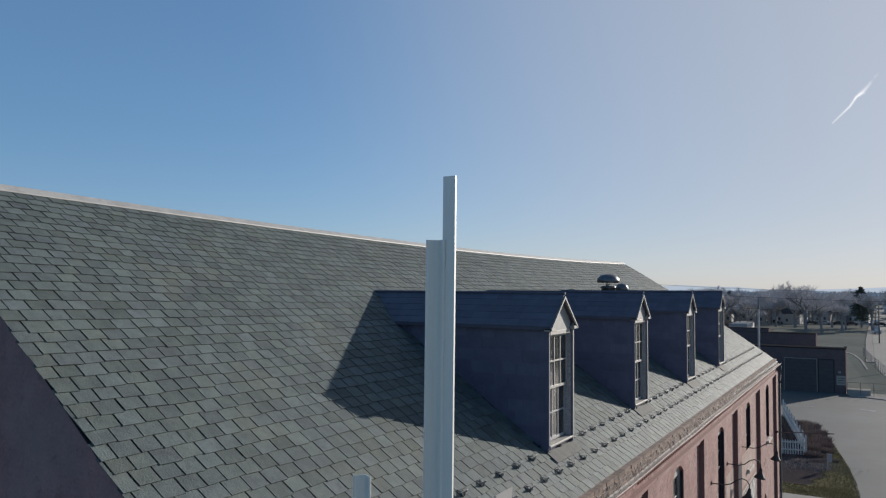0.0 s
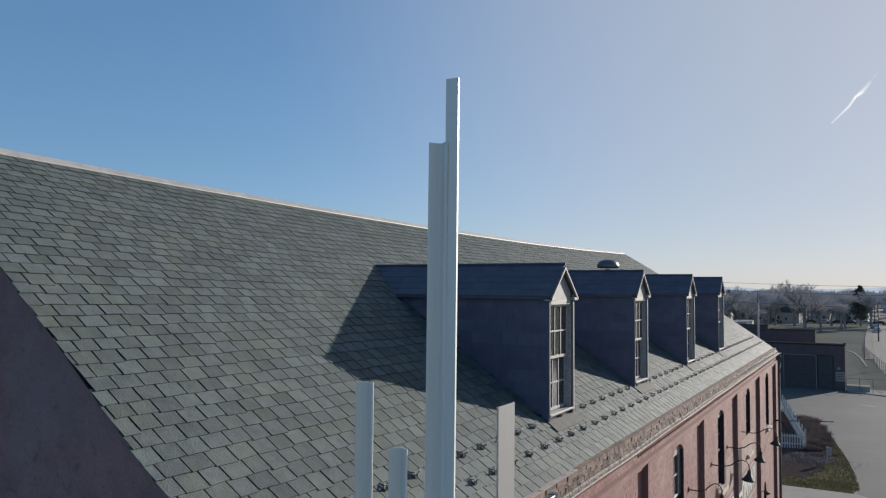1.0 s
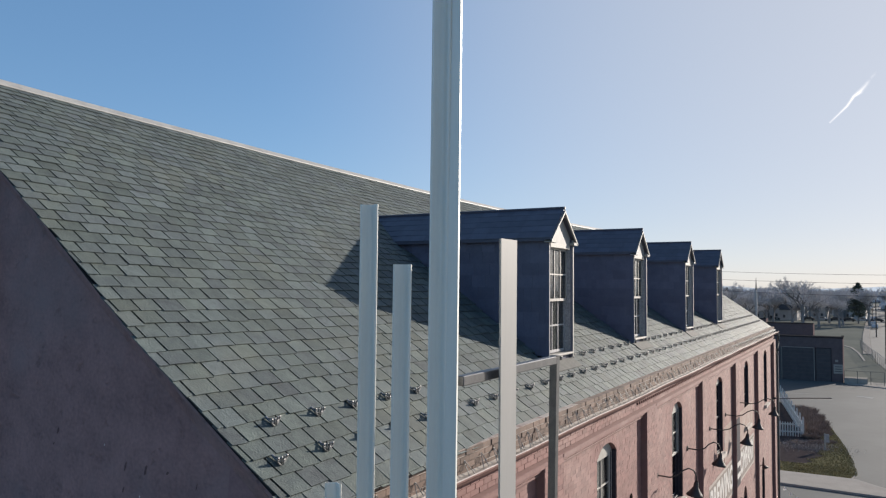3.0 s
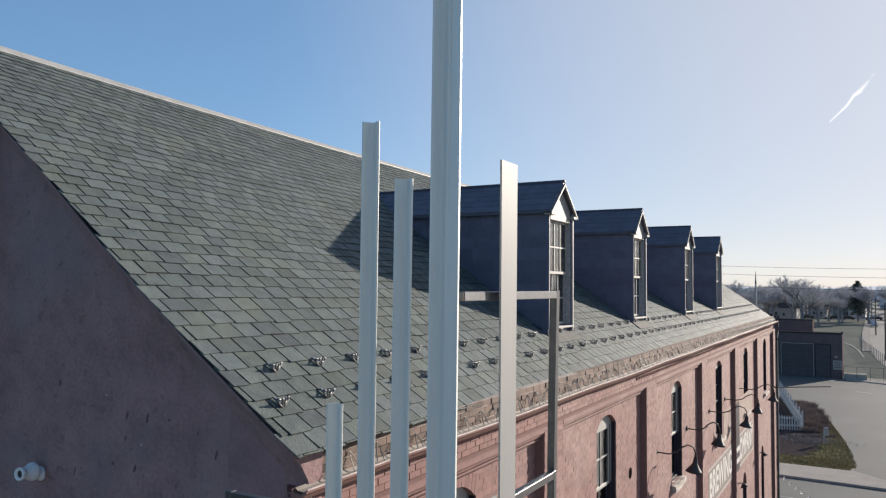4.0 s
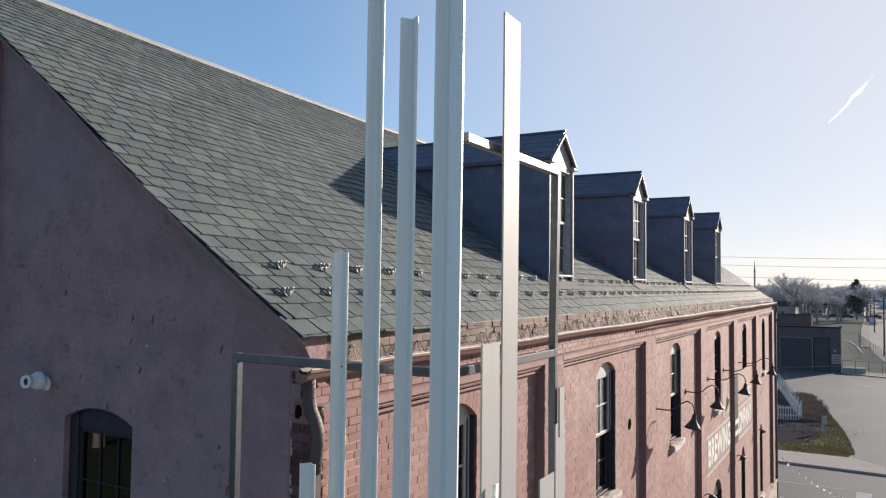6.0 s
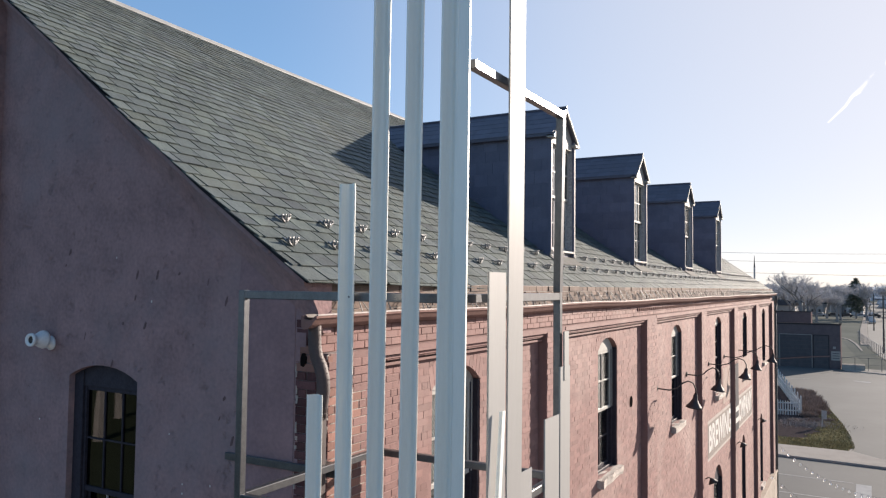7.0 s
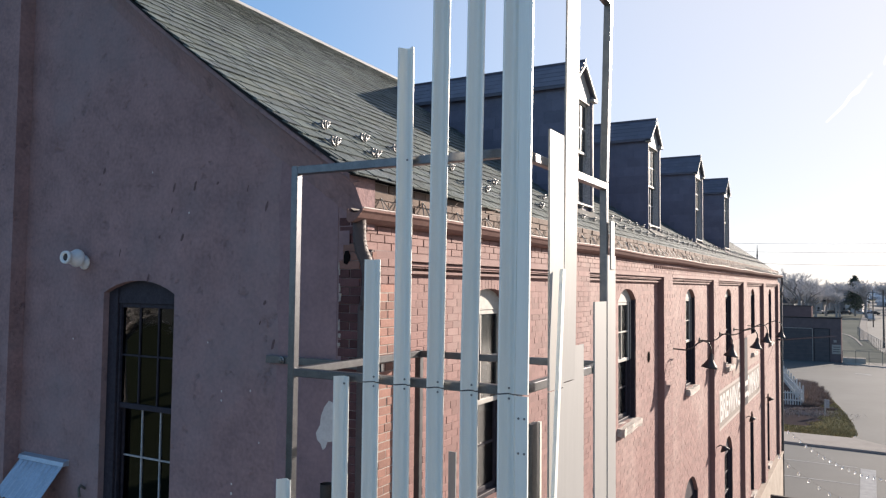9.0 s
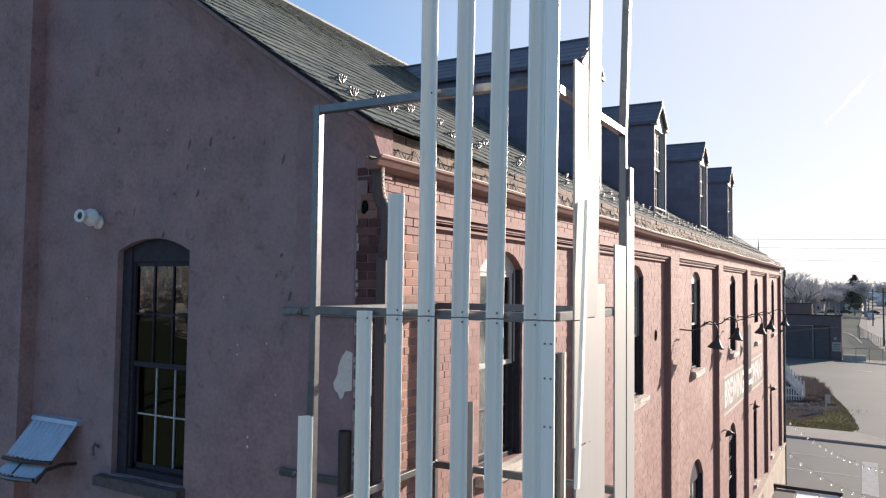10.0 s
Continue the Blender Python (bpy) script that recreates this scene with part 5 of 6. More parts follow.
def letters(text, y, z, size, x, squeeze=1.0):
    c = bpy.data.curves.new("letters", "FONT")
    c.body, c.size, c.extrude, c.offset = text, size, 0.002, 0.028
    ob = new("letters", c)
    dg = bpy.context.evaluated_depsgraph_get()
    me = bpy.data.meshes.new_from_object(ob.evaluated_get(dg))
    bpy.data.objects.remove(ob)
    me.materials.clear()
    me.materials.append(M_signwhite)
    w = max(v.co.x for v in me.vertices)
    ob = new("lettering", me)
    ob.matrix_basis = Matrix.Translation((x, y, z)) @ Matrix.Rotation(radians(90), 4, "Z") @ Matrix.Rotation(radians(90), 4, "X") @ Matrix.Diagonal((squeeze / w, 1, 1, 1))
    ob.parent = sign


letters("BREWING", 16.42, 6.3, 0.95, 0.0145, 3.75)
letters("COMPANY", 21.3, 6.3, 0.95, 0.0145, 3.75)

# small wall lamps low on the front, a flag pole arm
for y, z in ((15.3, 5.86), (20.68, 5.8), (26.0, 5.74)):
    w = thing("bracket_lamp", "small black wall lamp on the brick front", "lamp", "small wall lamps")
    part("arm", tube(bmesh.new(), [(0.12, y, z), (0.2, y, z + 0.05), (0.27, y, z + 0.02)], 0.015, 6), M_black, w)
    part("shade", lathe(bmesh.new(), [(0.02, 0.02), (0.05, 0.0), (0.13, -0.1), (0.125, -0.1), (0.03, -0.01)], pose(0.27, y, z + 0.02, 0, -25, 0), 14), M_black, w, smooth=True)
fp = thing("banner_rod", "thin pale banner rod bracketed to the front", "rod")
part("rod", tube(bmesh.new(), [(0.12, 30.95, 7.62), (1.3, 30.5, 7.79), (2.4, 29.9, 7.95)], 0.02, 6), M_steel, fp)
part("bracket", lathe(bmesh.new(), [(0.001, -0.02), (0.05, -0.02), (0.04, 0.1), (0.03, 0.12)], pose(0.1, 30.95, 7.62, 0, 70, 0), 10), M_black, fp)

# ---- ground, road, pavement ----
def flat(name, pts, z, material, label, category, thick=0.0):
    bm = bmesh.new()
    if thick:
        extrude(bm, [(x, y, 0) for x, y in pts], (0, 0, z - thick), (0, 0, z))
    else:
        bm.faces.new([bm.verts.new((x, y, z)) for x, y in pts])
    return solid(name, bm, material, label, category, "structure")


flat("ground", [(-3500, -600), (3500, -600), (3500, 4200), (-3500, 4200)], GZ - 0.02, M_field, "dull winter grassland reaching the horizon", "ground")
flat("road", [(-9, -4), (60, -4), (60, 107), (14, 107), (14, 700), (6.5, 700), (5.3, 420), (4.7, 330), (4.15, 220), (4.35, 156), (4.95, 140), (6.4, 122), (7.5, 108.2), (-40, 108.2), (-40, 60), (-9, 60)], GZ, M_asphalt, "worn grey asphalt lot and street", "road")
flat("lawn", [(-140, -150), (-18.5, -150), (-18.5, -0.5), (-140, -0.5)], GZ, M_lawn, "dull green lawn across the lot behind the gable", "lawn")
# out of view: added as a reflector for the gable and fins
flat("yard", [(-18, -15.5), (60, -15.5), (60, 22), (-18, 22)], GZ + 0.01, M_concrete, "pale unseen ground added to bounce light onto the gable", "yard")
flat("pavement", [(2.85, 156), (4.3, 156), (4.1, 220), (4.65, 330), (5.25, 420), (3.9, 420), (3.2, 330), (2.5, 220)], GZ + 0.12, M_concrete, "pale concrete pavement along the street", "pavement", 0.14)
flat("footpath", [(-1.3, 180), (0.6, 171.5), (1.9, 159), (3.0, 141), (3.3, 141.3), (2.3, 159.2), (1.0, 172), (-1.3, 181.2)], GZ + 0.05, M_concrete, "narrow pale footpath curving across the lawn", "path", 0.07)
flat("pavement", [(-9, 46.9), (2.2, 46.3), (14, 45.4), (14, 47.2), (4.4, 48.4), (2.9, 49.9), (-9, 49.9)], GZ + 0.12, M_concrete, "concrete pavement crossing in front of the planting bed", "pavement", 0.14)
flat("pavement", [(1.3, 104), (6.5, 101.5), (6.5, 103), (2.0, 106)], GZ + 0.1, M_concrete, "concrete ramp beside the garage", "pavement", 0.12)
edge = [(-9, 49.92), (2.6, 49.92), (2.85, 51.5), (2.55, 55.5), (1.9, 61), (0.9, 67.5), (-0.2, 74), (-2.5, 80), (-5.5, 84), (-9, 85)]
BED = GZ + 0.05
flat("planting_bed", edge, BED, M_mulch, "dark mulch planting bed with a low kerb", "bed", 0.07)


def edge_x(y):
    """Outer edge of the bed at y."""
    for p, q in zip(edge[1:], edge[2:]):
        if p[1] <= y <= q[1]:
            return p[0] + (q[0] - p[0]) * (y - p[1]) / (q[1] - p[1])
    return edge[1][0]


def verge_width(y):
    w = 2.6 - (y - 53.5) * 0.27 if y < 59.5 else 1.0 - (y - 59.5) * 0.03
    return max(0.35, w + 0.22 * math.sin(y * 2.1) + 0.15 * math.sin(y * 5.3 + 1))


inner = [(edge_x(y) - verge_width(y), y) for y in [73.5 - 0.5 * i for i in range(40)]]
inner += [(x, 52.9 + 0.25 * math.sin(x * 1.9) + 0.18 * math.sin(x * 4.7)) for x in [-0.6 - 0.4 * i for i in range(22)]]
flat("grass_verge", [(-9, 49.93)] + [(x - 0.03, y + 0.01) for x, y in edge[1:7]] + inner, BED + 0.015, M_grass, "yellow-green winter grass verge", "grass", 0.02)
kerb = thing("kerb", "worn concrete kerb round the planting bed", "kerb", kind="structure")
for p, q in zip(edge[1:], edge[2:-1]):
    bm = bmesh.new()
    d = (Vector(q) - Vector(p)).normalized()
    nrm = Vector((d.y, -d.x)) * 0.1
    pts = [Vector(p), Vector(q), Vector(q) + nrm, Vector(p) + nrm]
    extrude(bm, [(v.x, v.y, 0) for v in pts], (0, 0, GZ), (0, 0, GZ + 0.06))
    part("kerb_stone", bm, M_concrete, kerb)
for i, pts in enumerate(([(-9, 41.9), (3.0, 41.5), (3.0, 41.62), (-9, 42.02)], [(-9, 38.0), (3.1, 37.5), (3.1, 37.62), (-9, 38.12)], [(3.12, 34.2), (3.8, 33.9), (3.86, 41.4), (3.14, 41.45)],
                         [(2.6, 93), (4.2, 92.4), (4.0, 91.6), (2.4, 92.6)], [(-9, 90), (-2, 92), (-2, 92.12), (-9, 90.12)])):
    flat("road_marking", pts, GZ + 0.006, M_roadpaint, "worn white road marking", "road marking")

# blades of grass, twigs and dry brush on the bed
def blades(n, place, h0, h1, w, lean):
    vs, fs = [], []
    for i in range(n):
        x, y = place()
        h, a = rnd.uniform(h0, h1), rnd.uniform(0, 6.28)
        k = len(vs)
        vs += [(x - w * math.cos(a), y - w * math.sin(a), BED), (x + w * math.cos(a), y + w * math.sin(a), BED), (x + rnd.uniform(-lean, lean), y + rnd.uniform(-lean, lean), BED + 0.015 + h)]
        fs.append((k, k + 1, k + 2))
    return vs, fs


def on_verge():
    if rnd.random() < 0.4:
        return rnd.uniform(-6, 2.6), 50 + 3.0 * rnd.random() ** 1.2
    y = 51 + 23 * rnd.random() ** 1.3
    return edge_x(y) + 0.12 - (verge_width(y) + 0.35) * rnd.random() ** 1.3, y


tagged(joined("grass", *blades(15000, on_verge, 0.03, 0.12, 0.022, 0.07), M_blade), "short olive winter grass blades on the verge", "grass", kind="stuff")
tagged(joined("twigs", *blades(1300, lambda: (rnd.gauss(-0.2, 1.1), rnd.gauss(59.3, 1.0)), 0.05, 0.3, 0.014, 0.3), M_litter), "pale dry twigs scattered on the mulch", "twigs", kind="stuff")


def shrub(x, y, r, h, seed):
    rr = random.Random(seed)
    vs, fs = [], []
    for i in range(900):
        a, u = rr.uniform(0, 6.28), math.sqrt(rr.random()) * r * 0.7
        b = Vector((x + u * math.cos(a), y + u * math.sin(a), BED - 0.01))
        t = b + Vector((math.cos(a) * u * 0.4 + rr.uniform(-.25, .25), math.sin(a) * u * 0.4 + rr.uniform(-.25, .25), h * rr.uniform(0.3, 1.0) * (1 - 0.5 * (u / r) ** 2)))
        s = Vector((rr.uniform(-1, 1), rr.uniform(-1, 1), 0)).normalized() * 0.022
        k = len(vs)
        vs += [b - s, b + s, t]
        fs.append((k, k + 1, k + 2))
    return tagged(joined("dry_shrub", vs, fs, M_straw), "dry leafless brush on the mulch bed", "shrub", "brush on the bed")


for i, (x, y, r, h) in enumerate(((-0.4, 63.2, 0.8, 0.55), (0.3, 65.0, 0.8, 0.6), (-0.7, 65.6, 0.9, 0.8), (0.2, 67.3, 0.8, 0.75), (-0.8, 68.2, 1.0, 0.9), (-0.1, 69.8, 0.9, 0.8), (-1.1, 71.2, 1.0, 0.95),
                                  (-0.5, 73.0, 0.8, 0.8), (-1.6, 74.2, 1.0, 0.9), (-1.3, 76.6, 0.9, 0.8), (-2.2, 78.0, 0.9, 0.7), (0.1, 61.2, 0.8, 0.3), (-0.9, 60.6, 0.8, 0.22), (0.9, 61.8, 0.6, 0.3))):
    shrub(x, y, r, h, i)
post_sign = thing("marker_post", "short pale marker post in the bed", "post")
part("post", boxes((0.73, 0.82, 58.5, 58.59, BED - 0.02, GZ + 1.3), bevel=0.01), M_roadpaint, post_sign)
part("board", boxes((0.825, 1.08, 58.5, 58.56, GZ + 0.66, GZ + 1.28), bevel=0.008), M_greybar, post_sign)

# ---- white picket fence ----
fence = thing("picket_fence", "white painted picket fence beside the planting bed", "fence")
bm = bmesh.new()
extrude(bm, [(-0.045, 0, 0), (0.045, 0, 0), (0.045, 0, 1.35), (0, 0, 1.48), (-0.045, 0, 1.35)], (0, -0.012, 0), (0, 0.012, 0))
picket_me = mesh_of("picket", bm, M_fencewhite)
BAY = 2.3
bm = boxes((-0.06, 0.06, -0.06, 0.06, 0, 1.55), bevel=0.008)
lathe(bm, [(0.085, 1.55), (0.085, 1.58), (0.05, 1.64), (0.001, 1.72)], pose(0, 0, 0, 0, 0, 45), 4)
post_me = mesh_of("post", bm, M_fencewhite)


def run(p, q, step):
    p, q = Vector(p), Vector(q)
    n = int((q - p).length / step)
    ang = math.degrees(math.atan2(q.y - p.y, q.x - p.x))
    for i in range(n + 1):
        c = p.lerp(q, i / n)
        k = new("picket", picket_me)
        # the tops dip between the posts
        dip = 1 - 0.2 * math.sin(math.pi * (i * step / BAY % 1.0))
        k.matrix_basis = pose(c.x, c.y, GZ + 0.03, 0, 0, ang) @ Matrix.Diagonal((1, 1, dip, 1))
        k.parent = fence
    for z in (0.35, 0.95):
        bm = boxes((0, (q - p).length, 0.012, 0.05, z, z + 0.09))
        r = part("rail", bm, M_fencewhite, fence)
        r.matrix_basis = pose(p.x, p.y, GZ + 0.03, 0, 0, ang)
    for i in range(int((q - p).length / BAY) + 1):
        c = p + (q - p).normalized() * BAY * i
        k = new("post", post_me)
        k.matrix_basis = pose(c.x, c.y, GZ, 0, 0, ang)
        k.parent = fence


run((-1.0, 63.4), (-7.0, 62.0), 0.19)
run((-1.0, 63.4), (-4.6, 84.0), 0.19)

# ---- garage and the buildings behind it ----
gar = thing("garage", "low dark brick garage with roller doors", "building")
GY = 105.9
part("wall", boxes((-40, 0.85, GY, GY + 4.5, GZ, 6.0)), M_darkwall, gar)
part("roof", boxes((-39.7, 0.6, GY + 0.3, GY + 4.2, 5.9, 6.02)), M_flatroof, gar)
part("coping", boxes((-40.05, 0.92, GY - 0.06, GY + 0.3, 6.0, 6.14), (0.6, 0.92, GY + 0.3, GY + 4.5, 6.0, 6.14), bevel=0.01), M_flatroof, gar)
for a, b, frame_paint in ((-6.4, -2.55, M_concrete), (-2.3, -0.55, M_flatroof)):
    dr = part("door", boxes((a, b, GY - 0.03, GY + 0.05, GZ, 4.6)), M_darkdoor, gar, "dark roller door")
    part("frame", boxes((a - 0.07, a, GY - 0.06, GY, GZ, 4.67), (b, b + 0.07, GY - 0.06, GY, GZ, 4.67), (a - 0.07, b + 0.07, GY - 0.06, GY, 4.6, 4.67)), frame_paint, dr)
    for i in range(8):
        z = GZ + 0.5 * i + 0.48
        part("slat", boxes((a, b, GY - 0.036, GY - 0.02, z, z + 0.03)), M_darkwall, dr)
part("drain_pipe", boxes((-6.62, -6.5, GY - 0.14, GY - 0.02, GZ, 4.6), bevel=0.02), M_lead, gar, "pale drain pipe")
part("notice", boxes((-0.25, 0.82, GY - 0.05, GY - 0.01, 1.4, 2.6), (-0.05, 0.3, GY - 0.05, GY - 0.01, 2.9, 3.2)), M_concrete, gar, "grey notice board")
for z in (1.65, 1.95, 2.25):
    part("writing_bar", boxes((-0.1, 0.68, GY - 0.056, GY - 0.05, z, z + 0.09)), M_darkdoor, gar)
part("step", boxes((1.0, 3.6, GY - 1.2, GY + 0.5, GZ, GZ + 0.75)), M_concrete, gar, "concrete loading step")
b2 = thing("low_building", "dark flat-roofed brick building behind the garage", "building")
part("wall", boxes((-60, -3.12, 115.4, 118.6, GZ, 7.36)), M_darkwall, b2)
part("raised_wall", boxes((-60, -9.4, 115.6, 118.4, 7.36, 7.95)), M_darkwall, b2)
part("roof", boxes((-59.9, -3.2, 115.5, 118.5, 7.36, 7.4)), M_flatroof, b2)
part("coping", boxes((-9.35, -3.08, 115.34, 115.6, 7.36, 7.46), (-60, -9.36, 115.54, 115.8, 7.95, 8.04)), M_flatroof, b2)
hall = thing("white_hall", "small white building with a low curved roof beyond the lot", "building")
part("wall", boxes((-32, -27, 225, 240, GZ, 3.8)), M_house, hall)
bm = bmesh.new()
arc = [(-48 + 17 * i / 10, 0, 1.2 + 3.0 * math.sin(math.pi * i / 10)) for i in range(11)]
extrude(bm, arc + [(-31, 0, GZ), (-48, 0, GZ)], (0, 228, 0), (0, 250, 0))
part("curved_roof", bm, M_flatroof, hall)


def rail_fence(name, pts, h, label, step=2.4, mesh_rows=6):
    f = thing(name, label, "fence")
    for p, q in zip(pts, pts[1:]):
        p, q = Vector(p), Vector(q)
        n = max(1, int((q - p).length / step))
        for i in range(n + 1):
            c = p.lerp(q, i / n)
            part("post", tube(bmesh.new(), [(c.x, c.y, GZ), (c.x, c.y, GZ + h)], 0.035, 6), M_steel, f)
        for r in range(mesh_rows):
            z = GZ + h * (r + 1) / mesh_rows
            part("wire", tube(bmesh.new(), [(p.x, p.y, z), (q.x, q.y, z)], 0.02 if r == mesh_rows - 1 else 0.01, 4), M_steel, f)
    return f


rail_fence("chain_fence", [(2.3, 172), (3.4, 155), (4.75, 138), (6.1, 122), (7.1, 111)], 1.9, "grey wire mesh fence along the pavement", 2.4, 12)
rail_fence("handrail", [(1.0, GY - 1.6), (6.9, GY - 1.2)], 1.7, "steel handrail on the loading step", 1.2, 2)
can = thing("yard_canopy", "white fabric canopy with a dark front beam in the yard", "canopy")
part("beam", boxes((0.45, 2.6, 24.1, 24.25, 2.5, 2.62), bevel=0.01), M_black, can)
for x in (0.5, 1.2, 1.9, 2.6, 3.3):
    part("panel", boxes((x + 0.02, x + 0.68, 21.6, 24.08, 2.44, 2.49), bevel=0.008), M_porcelain if 1 < x < 2 else M_lead, can)
for x, y in ((0.5, 24.17), (2.5, 24.17), (0.55, 21.7), (3.9, 21.7), (3.9, 24.0)):
    part("post", boxes((x - 0.04, x + 0.04, y - 0.04, y + 0.04, GZ, 2.5)), M_black, can)

# ---- utility poles and wires ----
def utility_pole(x, y, h, label, arms=True, material=M_wood, r=0.16):
    u = thing("utility_pole", label, "pole", "utility poles")
    part("pole", tube(bmesh.new(), [(x, y, GZ), (x, y, GZ + h * 0.5), (x, y, GZ + h)], r, 8, r * 0.62), material, u)
    if arms:
        part("crossarm", boxes((x - 1.1, x + 1.1, y - 0.05, y + 0.05, GZ + h - 0.7, GZ + h - 0.58)), M_wood, u)
        for dx in (-1, -0.4, 0.4, 1):
            part("insulator", lathe(bmesh.new(), [(0.04, 0), (0.05, 0.05), (0.03, 0.12), (0.001, 0.13)], pose(x + dx, y, GZ + h - 0.58), 8), M_porcelain, u)


utility_pole(-3.6, 56.5, 12.0, "weathered grey pole with a pointed tip past the eaves", False, M_house, 0.11)
tip = thing("pole_finial", "thin pale finial on the pole", "finial")
part("cone", tube(bmesh.new(), [(-3.6, 56.5, GZ + 12.0), (-3.6, 56.5, GZ + 12.3), (-3.6, 56.5, GZ + 12.9)], 0.07, 8, 0.015), M_lead, tip)
utility_pole(-16, 66, 14.6, "wooden utility pole with a crossarm"), utility_pole(44, 62, 14.8, "wooden utility pole with a crossarm")
utility_pole(6.3, 138, 9.5, "weathered wooden street pole with a crossarm")
utility_pole(5.6, 215, 9.5, "weathered wooden street pole with a crossarm"), utility_pole(5.2, 300, 9.5, "weathered wooden street pole with a crossarm")
for k, (za, zb, dy) in enumerate(((14.3, 14.5, 0.0), (13.6, 13.8, 0.6), (12.6, 12.7, 0.9))):
    bm = bmesh.new()
    pts = []
    for i in range(17):
        u = i / 16
        pts.append((-16 + 60 * u, 66 - 4 * u + dy, za + (zb - za) * u - 1.0 * 4 * u * (1 - u) * 0.9))
    tube(bm, pts, 0.012, 4)
    solid("overhead_wire", bm, M_black, "thin dark overhead wire between the poles", "wire", group="overhead wires")

# ---- string lights over the yard ----
def string_lights(p, q, n, sag):
    s = thing("string_lights", "sagging string of small white globe bulbs over the yard", "string lights", "strings of bulbs")
    p, q = Vector(p), Vector(q)

    def at(u):
        c = p.lerp(q, u)
        c.z -= sag * 4 * u * (1 - u)
        return c
    part("cable", tube(bmesh.new(), [at(i / 24) for i in range(25)], 0.003, 4), M_lead, s)
    for i in range(n):
        c = at((i + 0.5) / n)
        part("bulb", lathe(bmesh.new(), [(0.015, 0.0), (0.025, -0.03), (0.055, -0.075), (0.048, -0.115), (0.001, -0.14)], Matrix.Translation(c), 8), M_bulb, s, smooth=True)


string_lights((0.2, 33.0, 3.5), (5.5, 33.0, 1.9), 22, 0.75)
string_lights((0.2, 28.0, 3.4), (5.5, 28.0, 1.9), 15, 0.85)
yp = thing("yard_post", "slim steel post holding the bulb strings", "post")
part("post", tube(bmesh.new(), [(5.5, 33.0, GZ), (5.5, 33.0, 1.95)], 0.04, 8), M_steel, yp)
yp = thing("yard_post", "slim steel post holding the bulb strings", "post")
part("post", tube(bmesh.new(), [(5.5, 28.0, GZ), (5.5, 28.0, 1.95)], 0.04, 8), M_steel, yp)

# ---- parked cars ----
def car(x, y, ang, material, label):
    c = thing("car", label, "car", "cars parked along the street")
    c.matrix_basis = pose(x, y, GZ, 0, 0, ang)
    bm = bmesh.new()
    side = [(-2.2, 0.35), (-2.25, 0.75), (-1.9, 0.95), (-1.5, 1.0), (-0.9, 1.45), (0.7, 1.47), (1.4, 1.02), (2.15, 0.9), (2.25, 0.6), (2.2, 0.35)]
    extrude(bm, [(-0.85, a, z) for a, z in side], (0, 0, 0), (1.7, 0, 0))
    bmesh.ops.bevel(bm, geom=list(bm.edges), offset=0.05, segments=2, affect="EDGES")
    part("body", bm, material, c)
    part("glazing", boxes((-0.87, 0.87, -0.8, 0.6, 1.05, 1.36), bevel=0.02), M_cardark, c)
    for sx in (-0.86, 0.7):
        for a in (-1.4, 1.4):
            part("wheel", lathe(bmesh.new(), [(0.001, 0), (0.3, 0), (0.32, 0.03), (0.32, 0.13), (0.3, 0.16), (0.001, 0.16)], pose(sx, a, 0.32, 0, 90, 0), 14), M_tyre, c)


for x, y, m, lab in ((5.6, 262, M_carwhite, "white car parked at the kerb"), (5.5, 285, M_carwhite, "white car parked at the kerb"), (5.5, 310, M_cardark, "dark car parked at the kerb"), (5.6, 340, M_carwhite, "white car parked at the kerb")):
    car(x, y, 0, m, lab)
for i in range(9):
    car(-30 + i * 4.6, 318 + (i % 3), 88, (M_cardark, M_carwhite, M_cardark)[i % 3], "distant parked car before the houses")

# ---- houses beyond the field ----
def house(x, y, w, d, h, ang, label):
    hs = thing("house", label, "house", "houses beyond the field")
    hs.matrix_basis = pose(x, y, GZ, 0, 0, ang)
    part("wall", boxes((-w / 2, w / 2, -d / 2, d / 2, 0, h)), M_house, hs)
    bm = bmesh.new()
    extrude(bm, [(0, -d / 2 - 0.4, h), (0, d / 2 + 0.4, h), (0, 0, h + d * 0.36)], (-w / 2 - 0.3, 0, 0), (w / 2 + 0.3, 0, 0))
    part("roof", bm, M_roofs, hs)
    part("chimney", boxes((w * 0.2, w * 0.2 + 0.7, -0.4, 0.4, h, h + d * 0.36 + 0.9)), M_darkwall, hs)
    n = max(2, int(w / 2.4))
    for fl in range(int(h // 2.6)):
        for i in range(n):
            cx = -w / 2 + w * (i + 0.5) / n
            wn_ = part("window", boxes((cx - 0.5, cx + 0.5, -d / 2 - 0.06, -d / 2 + 0.02, 0.9 + fl * 2.7, 2.2 + fl * 2.7)), M_white, hs)
            part("pane", boxes((cx - 0.4, cx + 0.4, -d / 2 - 0.075, -d / 2 - 0.055, 1.0 + fl * 2.7, 2.1 + fl * 2.7)), M_darkdoor, wn_)


HR = random.Random(9)
for x, y, w in ((-36, 318, 7), (-22.5, 316, 6.2), (-13.5, 345, 5.5), (-30, 330, 6), (-45, 345, 11), (-60, 350, 10), (-4.5, 345, 7), (0.5, 340, 6), (-75, 360, 12), (-52, 322, 14), (16, 330, 9), (22, 300, 9), (-25, 372, 9), (-38, 380, 10), (-12, 390, 9), (18, 370, 9)):
    house(x, y, w, 5.5, HR.choice((3.4, 4.0, 4.4)), HR.uniform(-12, 12), "pale clapboard house among bare trees")

house(-112, -100, 11, 8, 5.2, 40, "pale gabled house across the lot behind the gable")

